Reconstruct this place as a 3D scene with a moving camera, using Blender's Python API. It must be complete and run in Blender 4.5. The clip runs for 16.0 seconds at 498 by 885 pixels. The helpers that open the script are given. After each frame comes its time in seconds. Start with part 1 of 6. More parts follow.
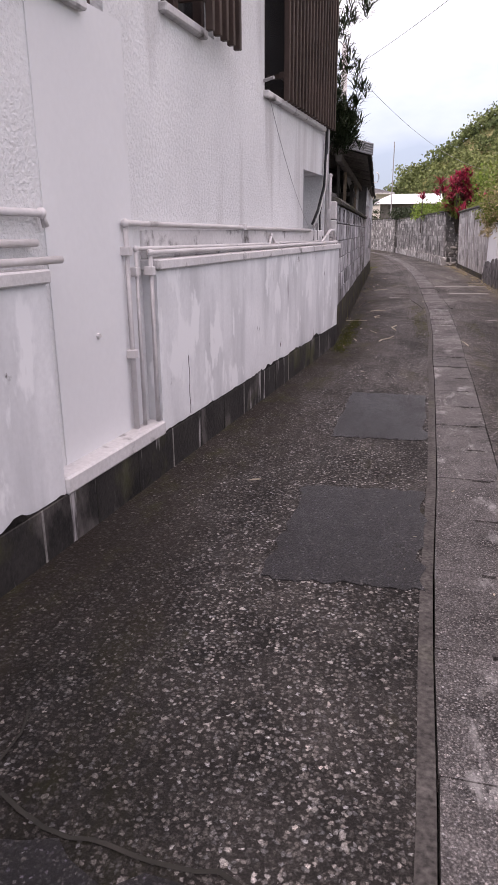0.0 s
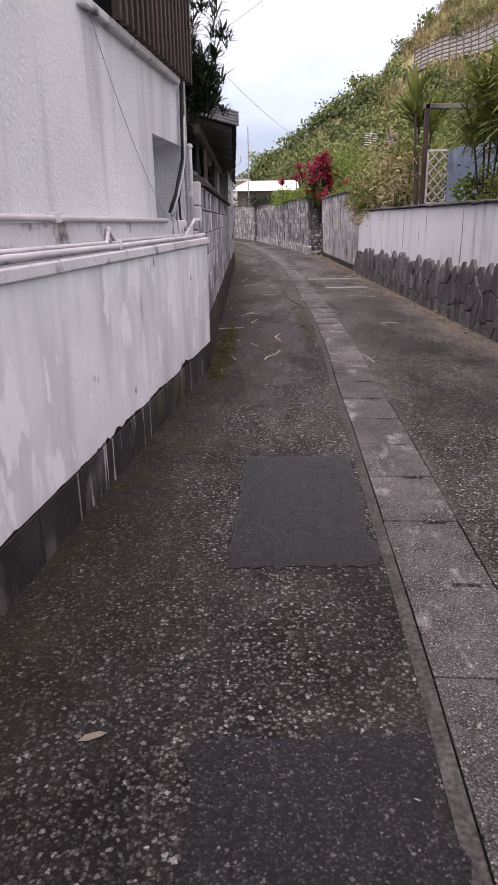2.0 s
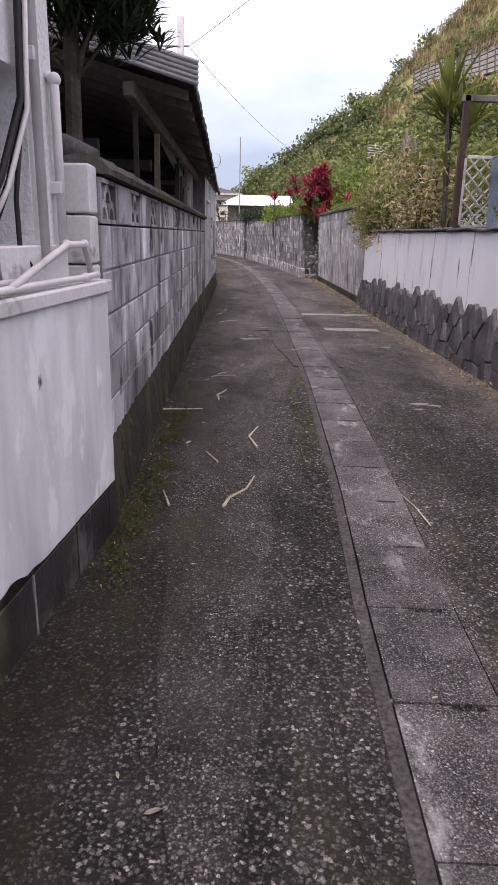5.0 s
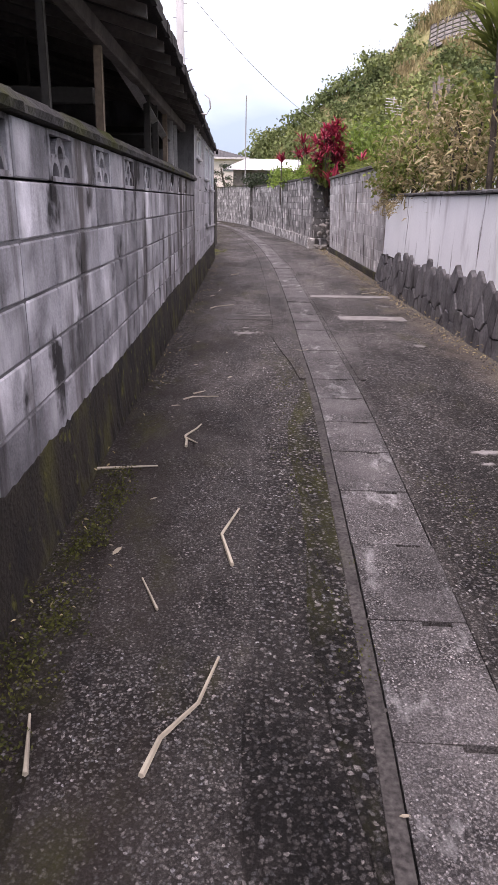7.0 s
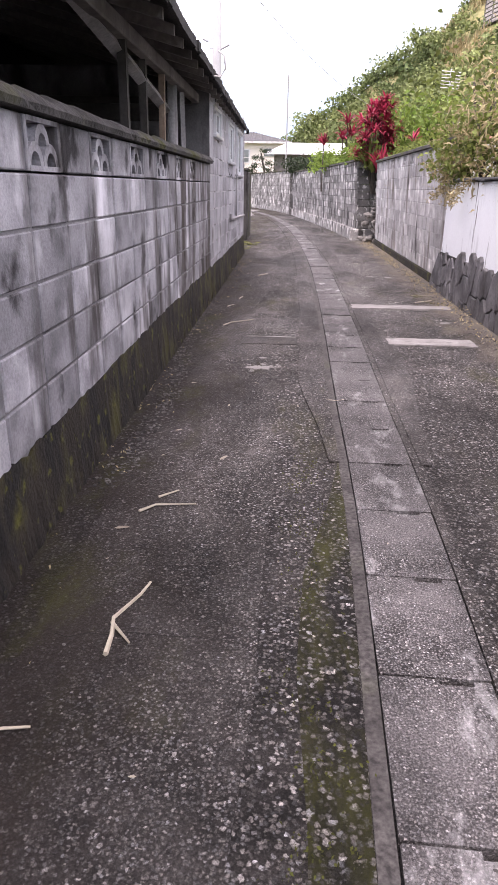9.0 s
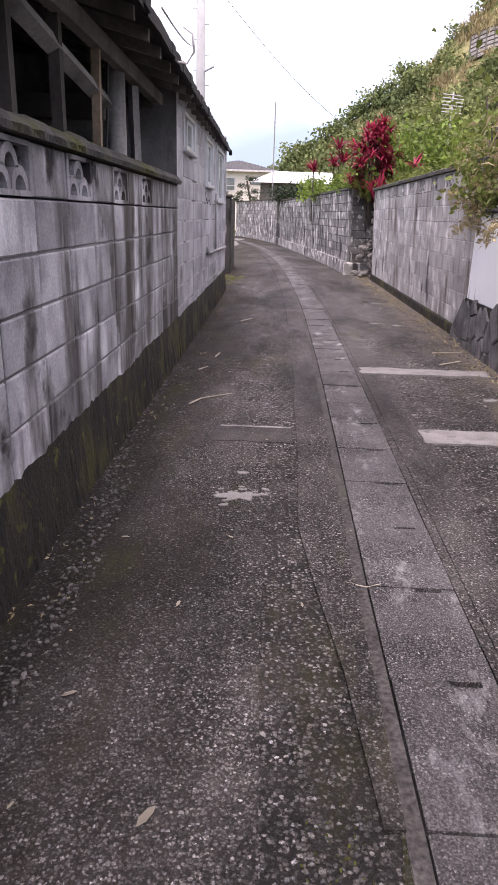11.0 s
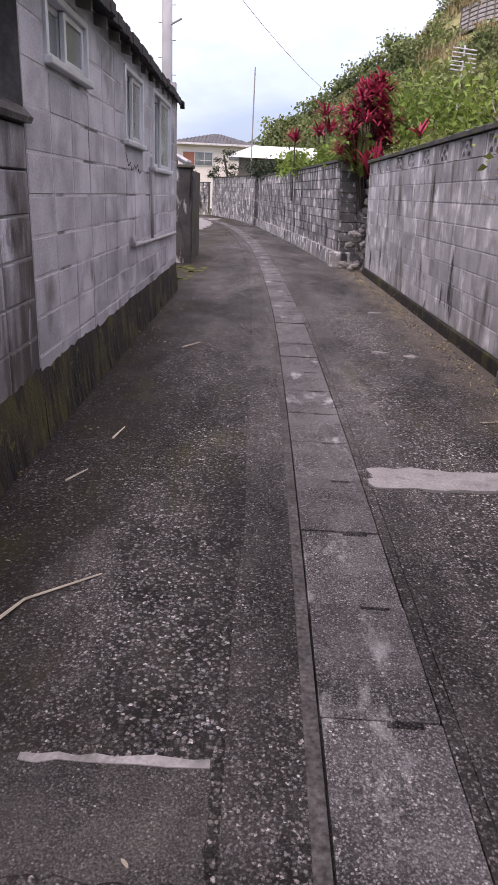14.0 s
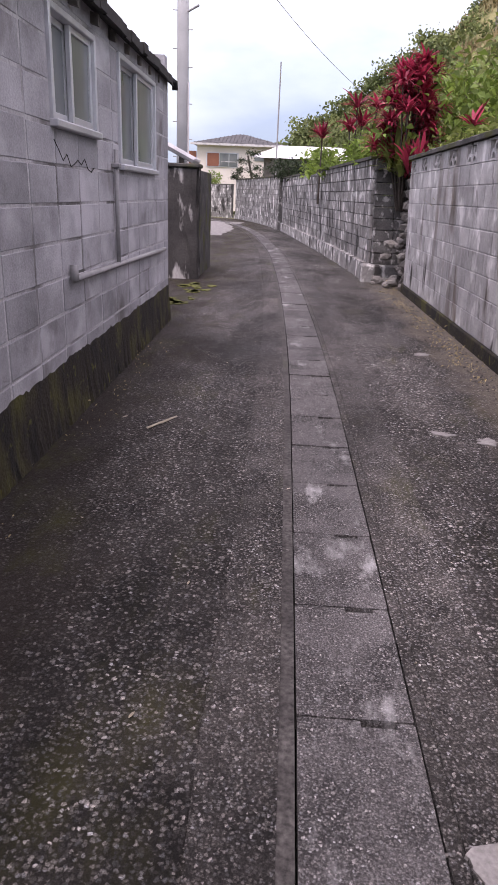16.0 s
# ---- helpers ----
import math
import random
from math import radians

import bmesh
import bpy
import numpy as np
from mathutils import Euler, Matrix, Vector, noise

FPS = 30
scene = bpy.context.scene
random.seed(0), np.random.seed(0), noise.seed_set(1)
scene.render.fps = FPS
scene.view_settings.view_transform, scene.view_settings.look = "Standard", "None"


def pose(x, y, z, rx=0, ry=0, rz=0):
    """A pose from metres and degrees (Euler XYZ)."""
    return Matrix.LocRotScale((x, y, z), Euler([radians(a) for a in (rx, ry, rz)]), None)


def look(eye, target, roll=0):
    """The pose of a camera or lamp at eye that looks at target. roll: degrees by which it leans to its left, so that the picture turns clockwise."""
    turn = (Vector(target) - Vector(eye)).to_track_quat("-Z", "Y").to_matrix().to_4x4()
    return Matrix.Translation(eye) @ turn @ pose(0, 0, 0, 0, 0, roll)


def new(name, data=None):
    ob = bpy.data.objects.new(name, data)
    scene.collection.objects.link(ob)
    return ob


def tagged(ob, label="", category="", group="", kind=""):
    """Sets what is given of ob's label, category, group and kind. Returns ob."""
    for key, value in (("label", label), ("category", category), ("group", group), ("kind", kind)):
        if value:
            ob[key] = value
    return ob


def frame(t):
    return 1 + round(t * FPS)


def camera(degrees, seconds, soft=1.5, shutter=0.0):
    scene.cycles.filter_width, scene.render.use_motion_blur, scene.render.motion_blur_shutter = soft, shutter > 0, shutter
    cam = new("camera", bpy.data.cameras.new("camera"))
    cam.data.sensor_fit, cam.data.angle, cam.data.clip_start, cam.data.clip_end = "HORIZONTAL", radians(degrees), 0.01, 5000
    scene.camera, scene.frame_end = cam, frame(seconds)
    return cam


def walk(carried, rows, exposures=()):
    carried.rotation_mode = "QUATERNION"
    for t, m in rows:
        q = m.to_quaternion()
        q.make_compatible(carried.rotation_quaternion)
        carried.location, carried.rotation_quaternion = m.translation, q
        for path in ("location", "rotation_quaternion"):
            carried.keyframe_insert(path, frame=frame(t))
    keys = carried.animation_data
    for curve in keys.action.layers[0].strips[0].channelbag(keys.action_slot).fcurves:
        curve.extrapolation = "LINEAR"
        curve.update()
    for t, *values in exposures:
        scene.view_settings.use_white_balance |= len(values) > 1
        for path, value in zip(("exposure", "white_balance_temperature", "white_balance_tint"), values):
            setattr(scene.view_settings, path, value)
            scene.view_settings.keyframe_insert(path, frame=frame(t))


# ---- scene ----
cam = camera(41.0, 16.0)
PATH = [
    (0, (-0.021, 0.039, 1.282), (-0.401, 1.908, 0.681), -0.4),
    (0.5, (-0.127, 0.55, 1.275), (-0.436, 2.43, 0.668), -0.7),
    (1, (-0.248, 0.957, 1.289), (-0.395, 2.853, 0.669), -0.2),
    (1.5, (-0.239, 1.422, 1.276), (-0.311, 3.321, 0.654), -1.3),
    (2, (-0.233, 1.925, 1.301), (-0.234, 3.821, 0.665), -0.9),
    (2.5, (-0.231, 2.415, 1.314), (-0.127, 4.307, 0.671), 0.7),
    (3, (-0.198, 2.916, 1.344), (-0.044, 4.801, 0.693), 1.4),
    (3.5, (-0.165, 3.453, 1.331), (-0.002, 5.342, 0.694), 1.8),
    (4, (-0.137, 3.999, 1.338), (-0.031, 5.896, 0.714), 2.2),
    (4.5, (-0.062, 4.587, 1.349), (-0.053, 6.494, 0.745), 0.9),
    (5, (-0.014, 5.119, 1.353), (0.027, 7.027, 0.756), 1.3),
    (5.2, (0.003, 5.306, 1.327), (0.051, 7.22, 0.748), 1.3),
    (7.3, (0.193, 7.374, 1.326), (0.193, 9.246, 0.624), 1.1),
    (7.5, (0.214, 7.589, 1.339), (0.193, 9.458, 0.626), 0.9),
    (8, (0.264, 8.116, 1.329), (0.175, 9.979, 0.607), 0.6),
    (8.5, (0.312, 8.537, 1.342), (0.198, 10.398, 0.62), 0.6),
    (9, (0.353, 8.973, 1.343), (0.254, 10.836, 0.625), 0.9),
    (9.2, (0.356, 9.191, 1.346), (0.265, 11.059, 0.638), 1.2),
    (11.3, (0.288, 11.295, 1.343), (0.245, 13.189, 0.703), 2.1),
    (11.5, (0.282, 11.476, 1.332), (0.249, 13.372, 0.695), 2.5),
    (12, (0.274, 11.938, 1.369), (0.26, 13.833, 0.729), 3.2),
    (12.5, (0.275, 12.433, 1.378), (0.259, 14.326, 0.733), 3.1),
    (13, (0.356, 12.941, 1.369), (0.318, 14.83, 0.714), 2.2),
    (13.5, (0.412, 13.49, 1.352), (0.398, 15.372, 0.674), 3.0),
    (14, (0.504, 14.01, 1.325), (0.509, 15.884, 0.626), 2.8),
    (14.5, (0.569, 14.505, 1.341), (0.509, 16.373, 0.63), 2.1),
    (15, (0.612, 15.056, 1.337), (0.518, 16.925, 0.631), 1.8),
    (15.5, (0.654, 15.591, 1.35), (0.566, 17.461, 0.647), 1.9),
    (16, (0.65, 16.121, 1.361), (0.576, 17.994, 0.663), 2.4),
]
walk(cam, [(t, look(eye, target, roll)) for t, eye, target, roll in PATH], [(0, 0.66, 7050, 29), (1.5, 0.62, 6950, 28), (3.5, 0.66, 6800, 27), (5.2, 0.58, 6750, 27), (7.3, 0.94, 6750, 28), (9, 1.4, 6750, 27), (11.3, 0.94, 6700, 28), (12.5, 0.92, 6700, 28), (14, 0.68, 6600, 29), (16, 0.66, 6600, 30)])

# ---- sky, sun ----
sky_world = bpy.data.worlds.new("sky")
scene.world = sky_world
sky_world.use_nodes = True
wn = sky_world.node_tree
wn.nodes.clear()
w_out = wn.nodes.new("ShaderNodeOutputWorld")
w_bg = wn.nodes.new("ShaderNodeBackground")
w_sky = wn.nodes.new("ShaderNodeTexSky")
w_sky.sky_type, w_sky.sun_disc = "NISHITA", False
w_sky.sun_elevation, w_sky.sun_rotation = radians(61), radians(192)
w_co = wn.nodes.new("ShaderNodeTexCoord")
w_map = wn.nodes.new("ShaderNodeMapping")
w_map.inputs["Scale"].default_value = (1.0, 1.0, 2.6)
w_noise = wn.nodes.new("ShaderNodeTexNoise")
w_noise.inputs["Scale"].default_value, w_noise.inputs["Detail"].default_value = 2.1, 7
w_ramp = wn.nodes.new("ShaderNodeValToRGB")
w_ramp.color_ramp.elements[0].position, w_ramp.color_ramp.elements[1].position = 0.4, 0.6
w_ramp.color_ramp.elements[0].color, w_ramp.color_ramp.elements[1].color = (0.66, 0.73, 0.86, 1), (1.16, 1.17, 1.19, 1)
w_scale = wn.nodes.new("ShaderNodeMix")
w_scale.data_type, w_scale.blend_type = "RGBA", "MULTIPLY"
w_scale.inputs["Factor"].default_value = 1.0
w_scale.inputs[7].default_value = (0.12, 0.12, 0.12, 1)
w_mix = wn.nodes.new("ShaderNodeMix")
w_mix.data_type = "RGBA"
w_mix.inputs["Factor"].default_value = 0.87
wn.links.new(w_co.outputs["Generated"], w_map.inputs[0])
wn.links.new(w_map.outputs[0], w_noise.inputs[0])
wn.links.new(w_noise.outputs[0], w_ramp.inputs[0])
wn.links.new(w_sky.outputs[0], w_scale.inputs[6])
wn.links.new(w_scale.outputs[2], w_mix.inputs[6])
wn.links.new(w_ramp.outputs[0], w_mix.inputs[7])
w_sep = wn.nodes.new("ShaderNodeSeparateXYZ")
wn.links.new(w_co.outputs["Generated"], w_sep.inputs[0])
w_grad = wn.nodes.new("ShaderNodeMapRange")
w_grad.inputs["From Min"].default_value, w_grad.inputs["From Max"].default_value = 0.0, 1.0
w_grad.inputs["To Min"].default_value, w_grad.inputs["To Max"].default_value = 0.55, 1.8
wn.links.new(w_sep.outputs[2], w_grad.inputs[0])
w_dome = wn.nodes.new("ShaderNodeVectorMath")
w_dome.operation = "SCALE"
wn.links.new(w_mix.outputs[2], w_dome.inputs[0])
wn.links.new(w_grad.outputs[0], w_dome.inputs["Scale"])
w_tone = wn.nodes.new("ShaderNodeMix")
w_tone.data_type = "RGBA"
w_tone.inputs[6].default_value, w_tone.inputs[7].default_value = (0.86, 1.0, 1.05, 1), (1.06, 1.0, 0.98, 1)
w_tgrad = wn.nodes.new("ShaderNodeMapRange")
w_tgrad.inputs["From Min"].default_value, w_tgrad.inputs["From Max"].default_value = 0.15, 0.6
wn.links.new(w_sep.outputs[2], w_tgrad.inputs[0])
wn.links.new(w_tgrad.outputs[0], w_tone.inputs["Factor"])
w_all = wn.nodes.new("ShaderNodeVectorMath")
w_all.operation = "MULTIPLY"
wn.links.new(w_dome.outputs[0], w_all.inputs[0])
wn.links.new(w_tone.outputs[2], w_all.inputs[1])
wn.links.new(w_all.outputs[0], w_bg.inputs[0])
w_bg.inputs[1].default_value = 1.0
wn.links.new(w_bg.outputs[0], w_out.inputs[0])

sun = new("sun", bpy.data.lights.new("sun", "SUN"))
sun.data.energy, sun.data.angle, sun.data.color = 1.4, radians(20), (1.0, 0.96, 0.9)
sun.matrix_world = look((-3, -4, 26), (0, 10, 0))

# ---- materials ----


def node(nt, kind, **values):
    n = nt.nodes.new(kind)
    for k, v in values.items():
        n.inputs[k.replace("_", " ")].default_value = v
    return n


def ramp(nt, fac, stops):
    r = nt.nodes.new("ShaderNodeValToRGB")
    while len(r.color_ramp.elements) < len(stops):
        r.color_ramp.elements.new(0.5)
    for e, (p, c) in zip(r.color_ramp.elements, stops):
        e.position, e.color = p, (*c, 1) if len(c) == 3 else c
    nt.links.new(fac, r.inputs[0])
    return r.outputs[0]


def blend(nt, fac, a, b, mode="MIX"):
    m = nt.nodes.new("ShaderNodeMix")
    m.data_type, m.blend_type = "RGBA", mode
    for i, v in ((0, fac), (6, a), (7, b)):
        if isinstance(v, (int, float)):
            m.inputs[i].default_value = v
        elif isinstance(v, tuple):
            m.inputs[i].default_value = (*v, 1)
        else:
            nt.links.new(v, m.inputs[i])
    return m.outputs[2]


def place_of(nt, stretch=(1, 1, 1)):
    g = nt.nodes.new("ShaderNodeNewGeometry")
    if stretch == (1, 1, 1):
        return g.outputs["Position"]
    m = nt.nodes.new("ShaderNodeMapping")
    m.inputs["Scale"].default_value = stretch
    nt.links.new(g.outputs["Position"], m.inputs[0])
    return m.outputs[0]


def noise_of(nt, scale, stretch=(1, 1, 1), detail=5.0, rough=0.55):
    n = node(nt, "ShaderNodeTexNoise", Scale=scale, Detail=detail, Roughness=rough)
    nt.links.new(place_of(nt, stretch), n.inputs["Vector"])
    return n.outputs[0]


def grey(v):
    return (v, v, v)


def begin(name):
    m = bpy.data.materials.new(name)
    m.use_nodes = True
    nt = m.node_tree
    return m, nt, nt.nodes["Principled BSDF"]


def bump(nt, bsdf, height, strength, distance):
    b = node(nt, "ShaderNodeBump", Strength=strength, Distance=distance)
    nt.links.new(height, b.inputs["Height"])
    nt.links.new(b.outputs[0], bsdf.inputs["Normal"])


def jumped(nt, amount=37.0):
    """World place shifted by a step of its own for each object."""
    o = nt.nodes.new("ShaderNodeObjectInfo")
    c = nt.nodes.new("ShaderNodeVectorMath")
    c.operation = "MULTIPLY_ADD"
    nt.links.new(o.outputs["Random"], c.inputs[0])
    c.inputs[1].default_value = (amount, amount * 1.7, amount * 0.6)
    nt.links.new(place_of(nt), c.inputs[2])
    return c.outputs[0]


def zone_stain(nt, col, colour, y0, y1):
    """Brown-black run-off from the coping over one stretch of a wall, in vertical streaks."""
    sep = nt.nodes.new("ShaderNodeSeparateXYZ")
    nt.links.new(place_of(nt), sep.inputs[0])
    y = calc(nt, "MULTIPLY_ADD", calc(nt, "SUBTRACT", noise_of(nt, 1.3, (1, 1, 0.3), 5.0), 0.5), 1.6, sep.outputs[1])
    inside = calc(nt, "MULTIPLY", calc(nt, "GREATER_THAN", y, y0), calc(nt, "LESS_THAN", y, y1))
    streak = ramp(nt, noise_of(nt, 3.6, (1.0, 1.0, 0.2), 7.0, 0.6), [(0.4, grey(0.0)), (0.58, grey(0.85))])
    return blend(nt, calc(nt, "MULTIPLY", inside, streak), col, colour)


def mat(name, c1, c2, scale=3.0, rough=0.85, fine=60.0, grain=0.25, relief=0.4, depth=0.004, stains=(), rand=0.0, island=0.0, metal=0.0, spec=0.3, through_light=0.0, zone=None):
    """c1 to c2 by a broad noise, a fine grain, stains of (colour, scale, stretch, low, high) and a value that differs from piece to piece."""
    m, nt, bsdf = begin(name)
    col = ramp(nt, noise_of(nt, scale), [(0.3, c1), (0.7, c2)])
    f = noise_of(nt, fine, detail=3.0)
    col = blend(nt, grain, col, ramp(nt, f, [(0.3, grey(0.25)), (0.7, grey(1.0))]), "MULTIPLY")
    for colour, s, stretch, low, high in stains:
        col = blend(nt, ramp(nt, noise_of(nt, s, stretch, 6.0), [(low, grey(0.0)), (high, grey(1.0))]), col, colour)
    if rand:
        own = node(nt, "ShaderNodeTexNoise", Scale=4.0, Detail=6.0)
        nt.links.new(jumped(nt), own.inputs["Vector"])
        col = blend(nt, min(1.0, rand * 1.8), col, ramp(nt, own.outputs[0], [(0.32, grey(0.35)), (0.5, grey(0.95)), (0.7, grey(1.25))]), "MULTIPLY")
        o = nt.nodes.new("ShaderNodeObjectInfo")
        col = blend(nt, 1.0, col, ramp(nt, o.outputs["Random"], [(0.0, grey(1.0 - rand)), (1.0, grey(1.0 + rand * 0.6))]), "MULTIPLY")
    if island:
        g = nt.nodes.new("ShaderNodeNewGeometry")
        col = blend(nt, 1.0, col, ramp(nt, g.outputs["Random Per Island"], [(0.0, grey(1.0 - island)), (1.0, grey(1.0 + island))]), "MULTIPLY")
    if zone:
        col = zone_stain(nt, col, *zone)
    nt.links.new(col, bsdf.inputs["Base Color"])
    bsdf.inputs["Roughness"].default_value, bsdf.inputs["Metallic"].default_value = rough, metal
    bsdf.inputs["Specular IOR Level"].default_value = spec
    if relief:
        bump(nt, bsdf, f, relief, depth)
    if through_light:
        t = nt.nodes.new("ShaderNodeBsdfTranslucent")
        nt.links.new(col, t.inputs[0])
        mix = nt.nodes.new("ShaderNodeMixShader")
        mix.inputs[0].default_value = through_light
        nt.links.new(bsdf.outputs[0], mix.inputs[1])
        nt.links.new(t.outputs[0], mix.inputs[2])
        nt.links.new(mix.outputs[0], nt.nodes["Material Output"].inputs[0])
    return m


def calc(nt, op, a, b=0.0, c=0.0):
    n = nt.nodes.new("ShaderNodeMath")
    n.operation = op
    for i, v in enumerate((a, b, c)):
        if isinstance(v, (int, float)):
            n.inputs[i].default_value = v
        else:
            nt.links.new(v, n.inputs[i])
    return n.outputs[0]


def verge_dirt(nt, col):
    """Earth and moss that gather along the foot of the walls on both sides of the lane, with a cloudy, gritty edge."""
    sep = nt.nodes.new("ShaderNodeSeparateXYZ")
    nt.links.new(place_of(nt), sep.inputs[0])
    x, y = sep.outputs[0], sep.outputs[1]
    foot = calc(nt, "MINIMUM", calc(nt, "MULTIPLY_ADD", y, 0.1287, -1.615), -0.6)
    left = calc(nt, "SUBTRACT", x, foot)
    cloud = noise_of(nt, 1.8, (1.3, 0.6, 1), 10.0, 0.72)
    left = calc(nt, "MULTIPLY_ADD", calc(nt, "SUBTRACT", cloud, 0.5), 2.2, left)
    speck = ramp(nt, noise_of(nt, 60.0, detail=6.0, rough=0.75), [(0.36, grey(0.6)), (0.55, grey(1.0))])
    earth = ramp(nt, left, [(0.0, grey(0.9)), (0.35, grey(0.55)), (0.75, grey(0.0))])
    col = blend(nt, calc(nt, "MULTIPLY", earth, speck), col, (0.026, 0.02, 0.016))
    mossy = noise_of(nt, 2.4, (1.2, 0.7, 1), 10.0, 0.75)
    m_left = calc(nt, "MULTIPLY", ramp(nt, left, [(0.05, grey(1.0)), (0.5, grey(0.0))]), ramp(nt, mossy, [(0.5, grey(0.0)), (0.64, grey(0.75))]))
    col = blend(nt, calc(nt, "MULTIPLY", m_left, speck), col, (0.05, 0.052, 0.014))
    right = calc(nt, "MULTIPLY_ADD", calc(nt, "SUBTRACT", mossy, 0.5), 1.4, calc(nt, "SUBTRACT", 2.48, x))
    col = blend(nt, calc(nt, "MULTIPLY", ramp(nt, right, [(0.1, grey(0.75)), (0.5, grey(0.0))]), speck), col, (0.18, 0.155, 0.125))
    return col


def stones_of(nt, size, stops, warp):
    """Packed round stones of a size: their colour, a second value by chance, and how far each place is from the stone's middle."""
    cell = node(nt, "ShaderNodeTexVoronoi", Scale=1.0 / size, Randomness=1.0)
    nt.links.new(warp, cell.inputs["Vector"])
    sep = nt.nodes.new("ShaderNodeSeparateColor")
    nt.links.new(cell.outputs["Color"], sep.inputs[0])
    return ramp(nt, sep.outputs[0], stops), sep.outputs[1], cell.outputs["Distance"]


def aggregate(name, dark, pale, size, damp, moss, relief=0.9, rough=0.78, spec=0.16, tint=(1.0, 0.92, 0.86), dirt=True, moss_from=0.55, bare=0.5, scuff=0.0, rand=0.0):
    """Worn paving: small packed stones in a dark binder, some larger pale ones among them, with damp, worn and mossy patches."""
    m, nt, bsdf = begin(name)
    warp = blend(nt, size * 1.5, place_of(nt), node_colour(nt, 1.1 / size, 4.0), "ADD")
    stone, hue, away = stones_of(nt, size, [(0.0, grey(dark * 0.7)), (0.4, grey(dark * 1.9)), (0.75, grey(pale * 0.62)), (0.93, grey(pale)), (1.0, grey(pale * 2.0))], warp)
    stone = blend(nt, 1.0, stone, ramp(nt, hue, [(0.0, tint), (0.5, (1.0, 0.94, 0.9)), (1.0, (0.95, 0.96, 1.0))]), "MULTIPLY")
    joint = ramp(nt, away, [(0.3, grey(1.0)), (0.58, grey(0.0))])
    col = blend(nt, joint, tuple(dark * 0.3 * c for c in tint), stone)
    big, chance, big_away = stones_of(nt, size * 2.1, [(0.0, grey(pale * 0.8)), (1.0, grey(pale * 1.9))], warp)
    some = calc(nt, "MULTIPLY", ramp(nt, chance, [(0.9, grey(0.0)), (0.92, grey(0.8))]), ramp(nt, big_away, [(0.22, grey(1.0)), (0.36, grey(0.0))]))
    col = blend(nt, some, col, blend(nt, 1.0, big, (1.0, 0.95, 0.91), "MULTIPLY"))
    grit = ramp(nt, noise_of(nt, 160.0, detail=5.0, rough=0.8), [(0.36, grey(0.35)), (0.5, grey(0.95)), (0.64, grey(1.9))])
    col = blend(nt, 0.85, col, grit, "MULTIPLY")
    worn = ramp(nt, noise_of(nt, 2.3, detail=9.0, rough=0.75), [(0.4, grey(0.0)), (0.58, grey(bare))])
    col = blend(nt, worn, col, blend(nt, 1.0, tuple((dark * 0.62 + pale * 0.38) * c for c in tint), grit, "MULTIPLY"))
    if scuff:
        col = blend(nt, ramp(nt, noise_of(nt, 3.2, (1.6, 0.7, 1), 8.0, 0.7), [(0.56, grey(0.0)), (0.72, grey(scuff))]), col, grey(pale * 2.4))
    if moss:
        green = calc(nt, "MULTIPLY", ramp(nt, noise_of(nt, 0.9, (1.5, 0.5, 1), 10.0, 0.75), [(moss_from, grey(0.0)), (moss_from + 0.13, grey(0.75))]), ramp(nt, away, [(0.15, grey(0.3)), (0.5, grey(1.0))]))
        col = blend(nt, green, col, moss)
    col = blend(nt, 1.0, col, ramp(nt, noise_of(nt, 0.7, (1.4, 0.5, 1), 9.0, 0.68), [(0.36, grey(1.5)), (0.47, grey(1.0)), (0.6, grey(damp))]), "MULTIPLY")
    if rand:
        o = nt.nodes.new("ShaderNodeObjectInfo")
        col = blend(nt, 1.0, col, ramp(nt, o.outputs["Random"], [(0.0, grey(1.0 - rand)), (1.0, grey(1.0 + rand))]), "MULTIPLY")
    if dirt:
        col = verge_dirt(nt, col)
    nt.links.new(col, bsdf.inputs["Base Color"])
    nt.links.new(ramp(nt, noise_of(nt, 1.1, (1.3, 0.5, 1), 6.0, 0.7), [(0.35, grey(rough - 0.14)), (0.65, grey(min(1.0, rough + 0.14)))]), bsdf.inputs["Roughness"])
    bsdf.inputs["Specular IOR Level"].default_value = spec
    bump(nt, bsdf, blend(nt, 0.4, joint, grit), relief, size * 0.35)
    return m


def node_colour(nt, scale, detail=2.0):
    n = node(nt, "ShaderNodeTexNoise", Scale=scale, Detail=detail)
    nt.links.new(place_of(nt), n.inputs["Vector"])
    return n.outputs["Color"]


VERT = (1.0, 1.0, 0.12)
ROAD = aggregate("worn_asphalt", 0.05, 0.3, 0.0135, 0.48, (0.056, 0.054, 0.019), relief=1.1, bare=0.22)
ROAD_FINE = aggregate("fine_asphalt", 0.055, 0.25, 0.0095, 0.48, (0.056, 0.054, 0.021), relief=0.9, bare=0.3)
PATCH = aggregate("patch_asphalt", 0.012, 0.085, 0.009, 0.85, None, relief=1.0, rough=0.42, spec=0.4, tint=(0.88, 0.8, 1.08), dirt=False, bare=0.1)
MOSS_GRAVEL = aggregate("mossy_gravel", 0.032, 0.26, 0.017, 0.7, (0.06, 0.062, 0.016), relief=1.0, dirt=False, moss_from=0.45, bare=0.1)
WORN_MORTAR = aggregate("worn_mortar", 0.04, 0.11, 0.007, 0.7, None, relief=0.5, dirt=False, bare=0.6)
EARTH = mat("dark_earth", (0.022, 0.018, 0.014), (0.05, 0.042, 0.033), 3.0, 0.95, 70, 0.6, 0.9, 0.006, [((0.055, 0.058, 0.014), 2.2, (1, 0.6, 1), 0.55, 0.68)])
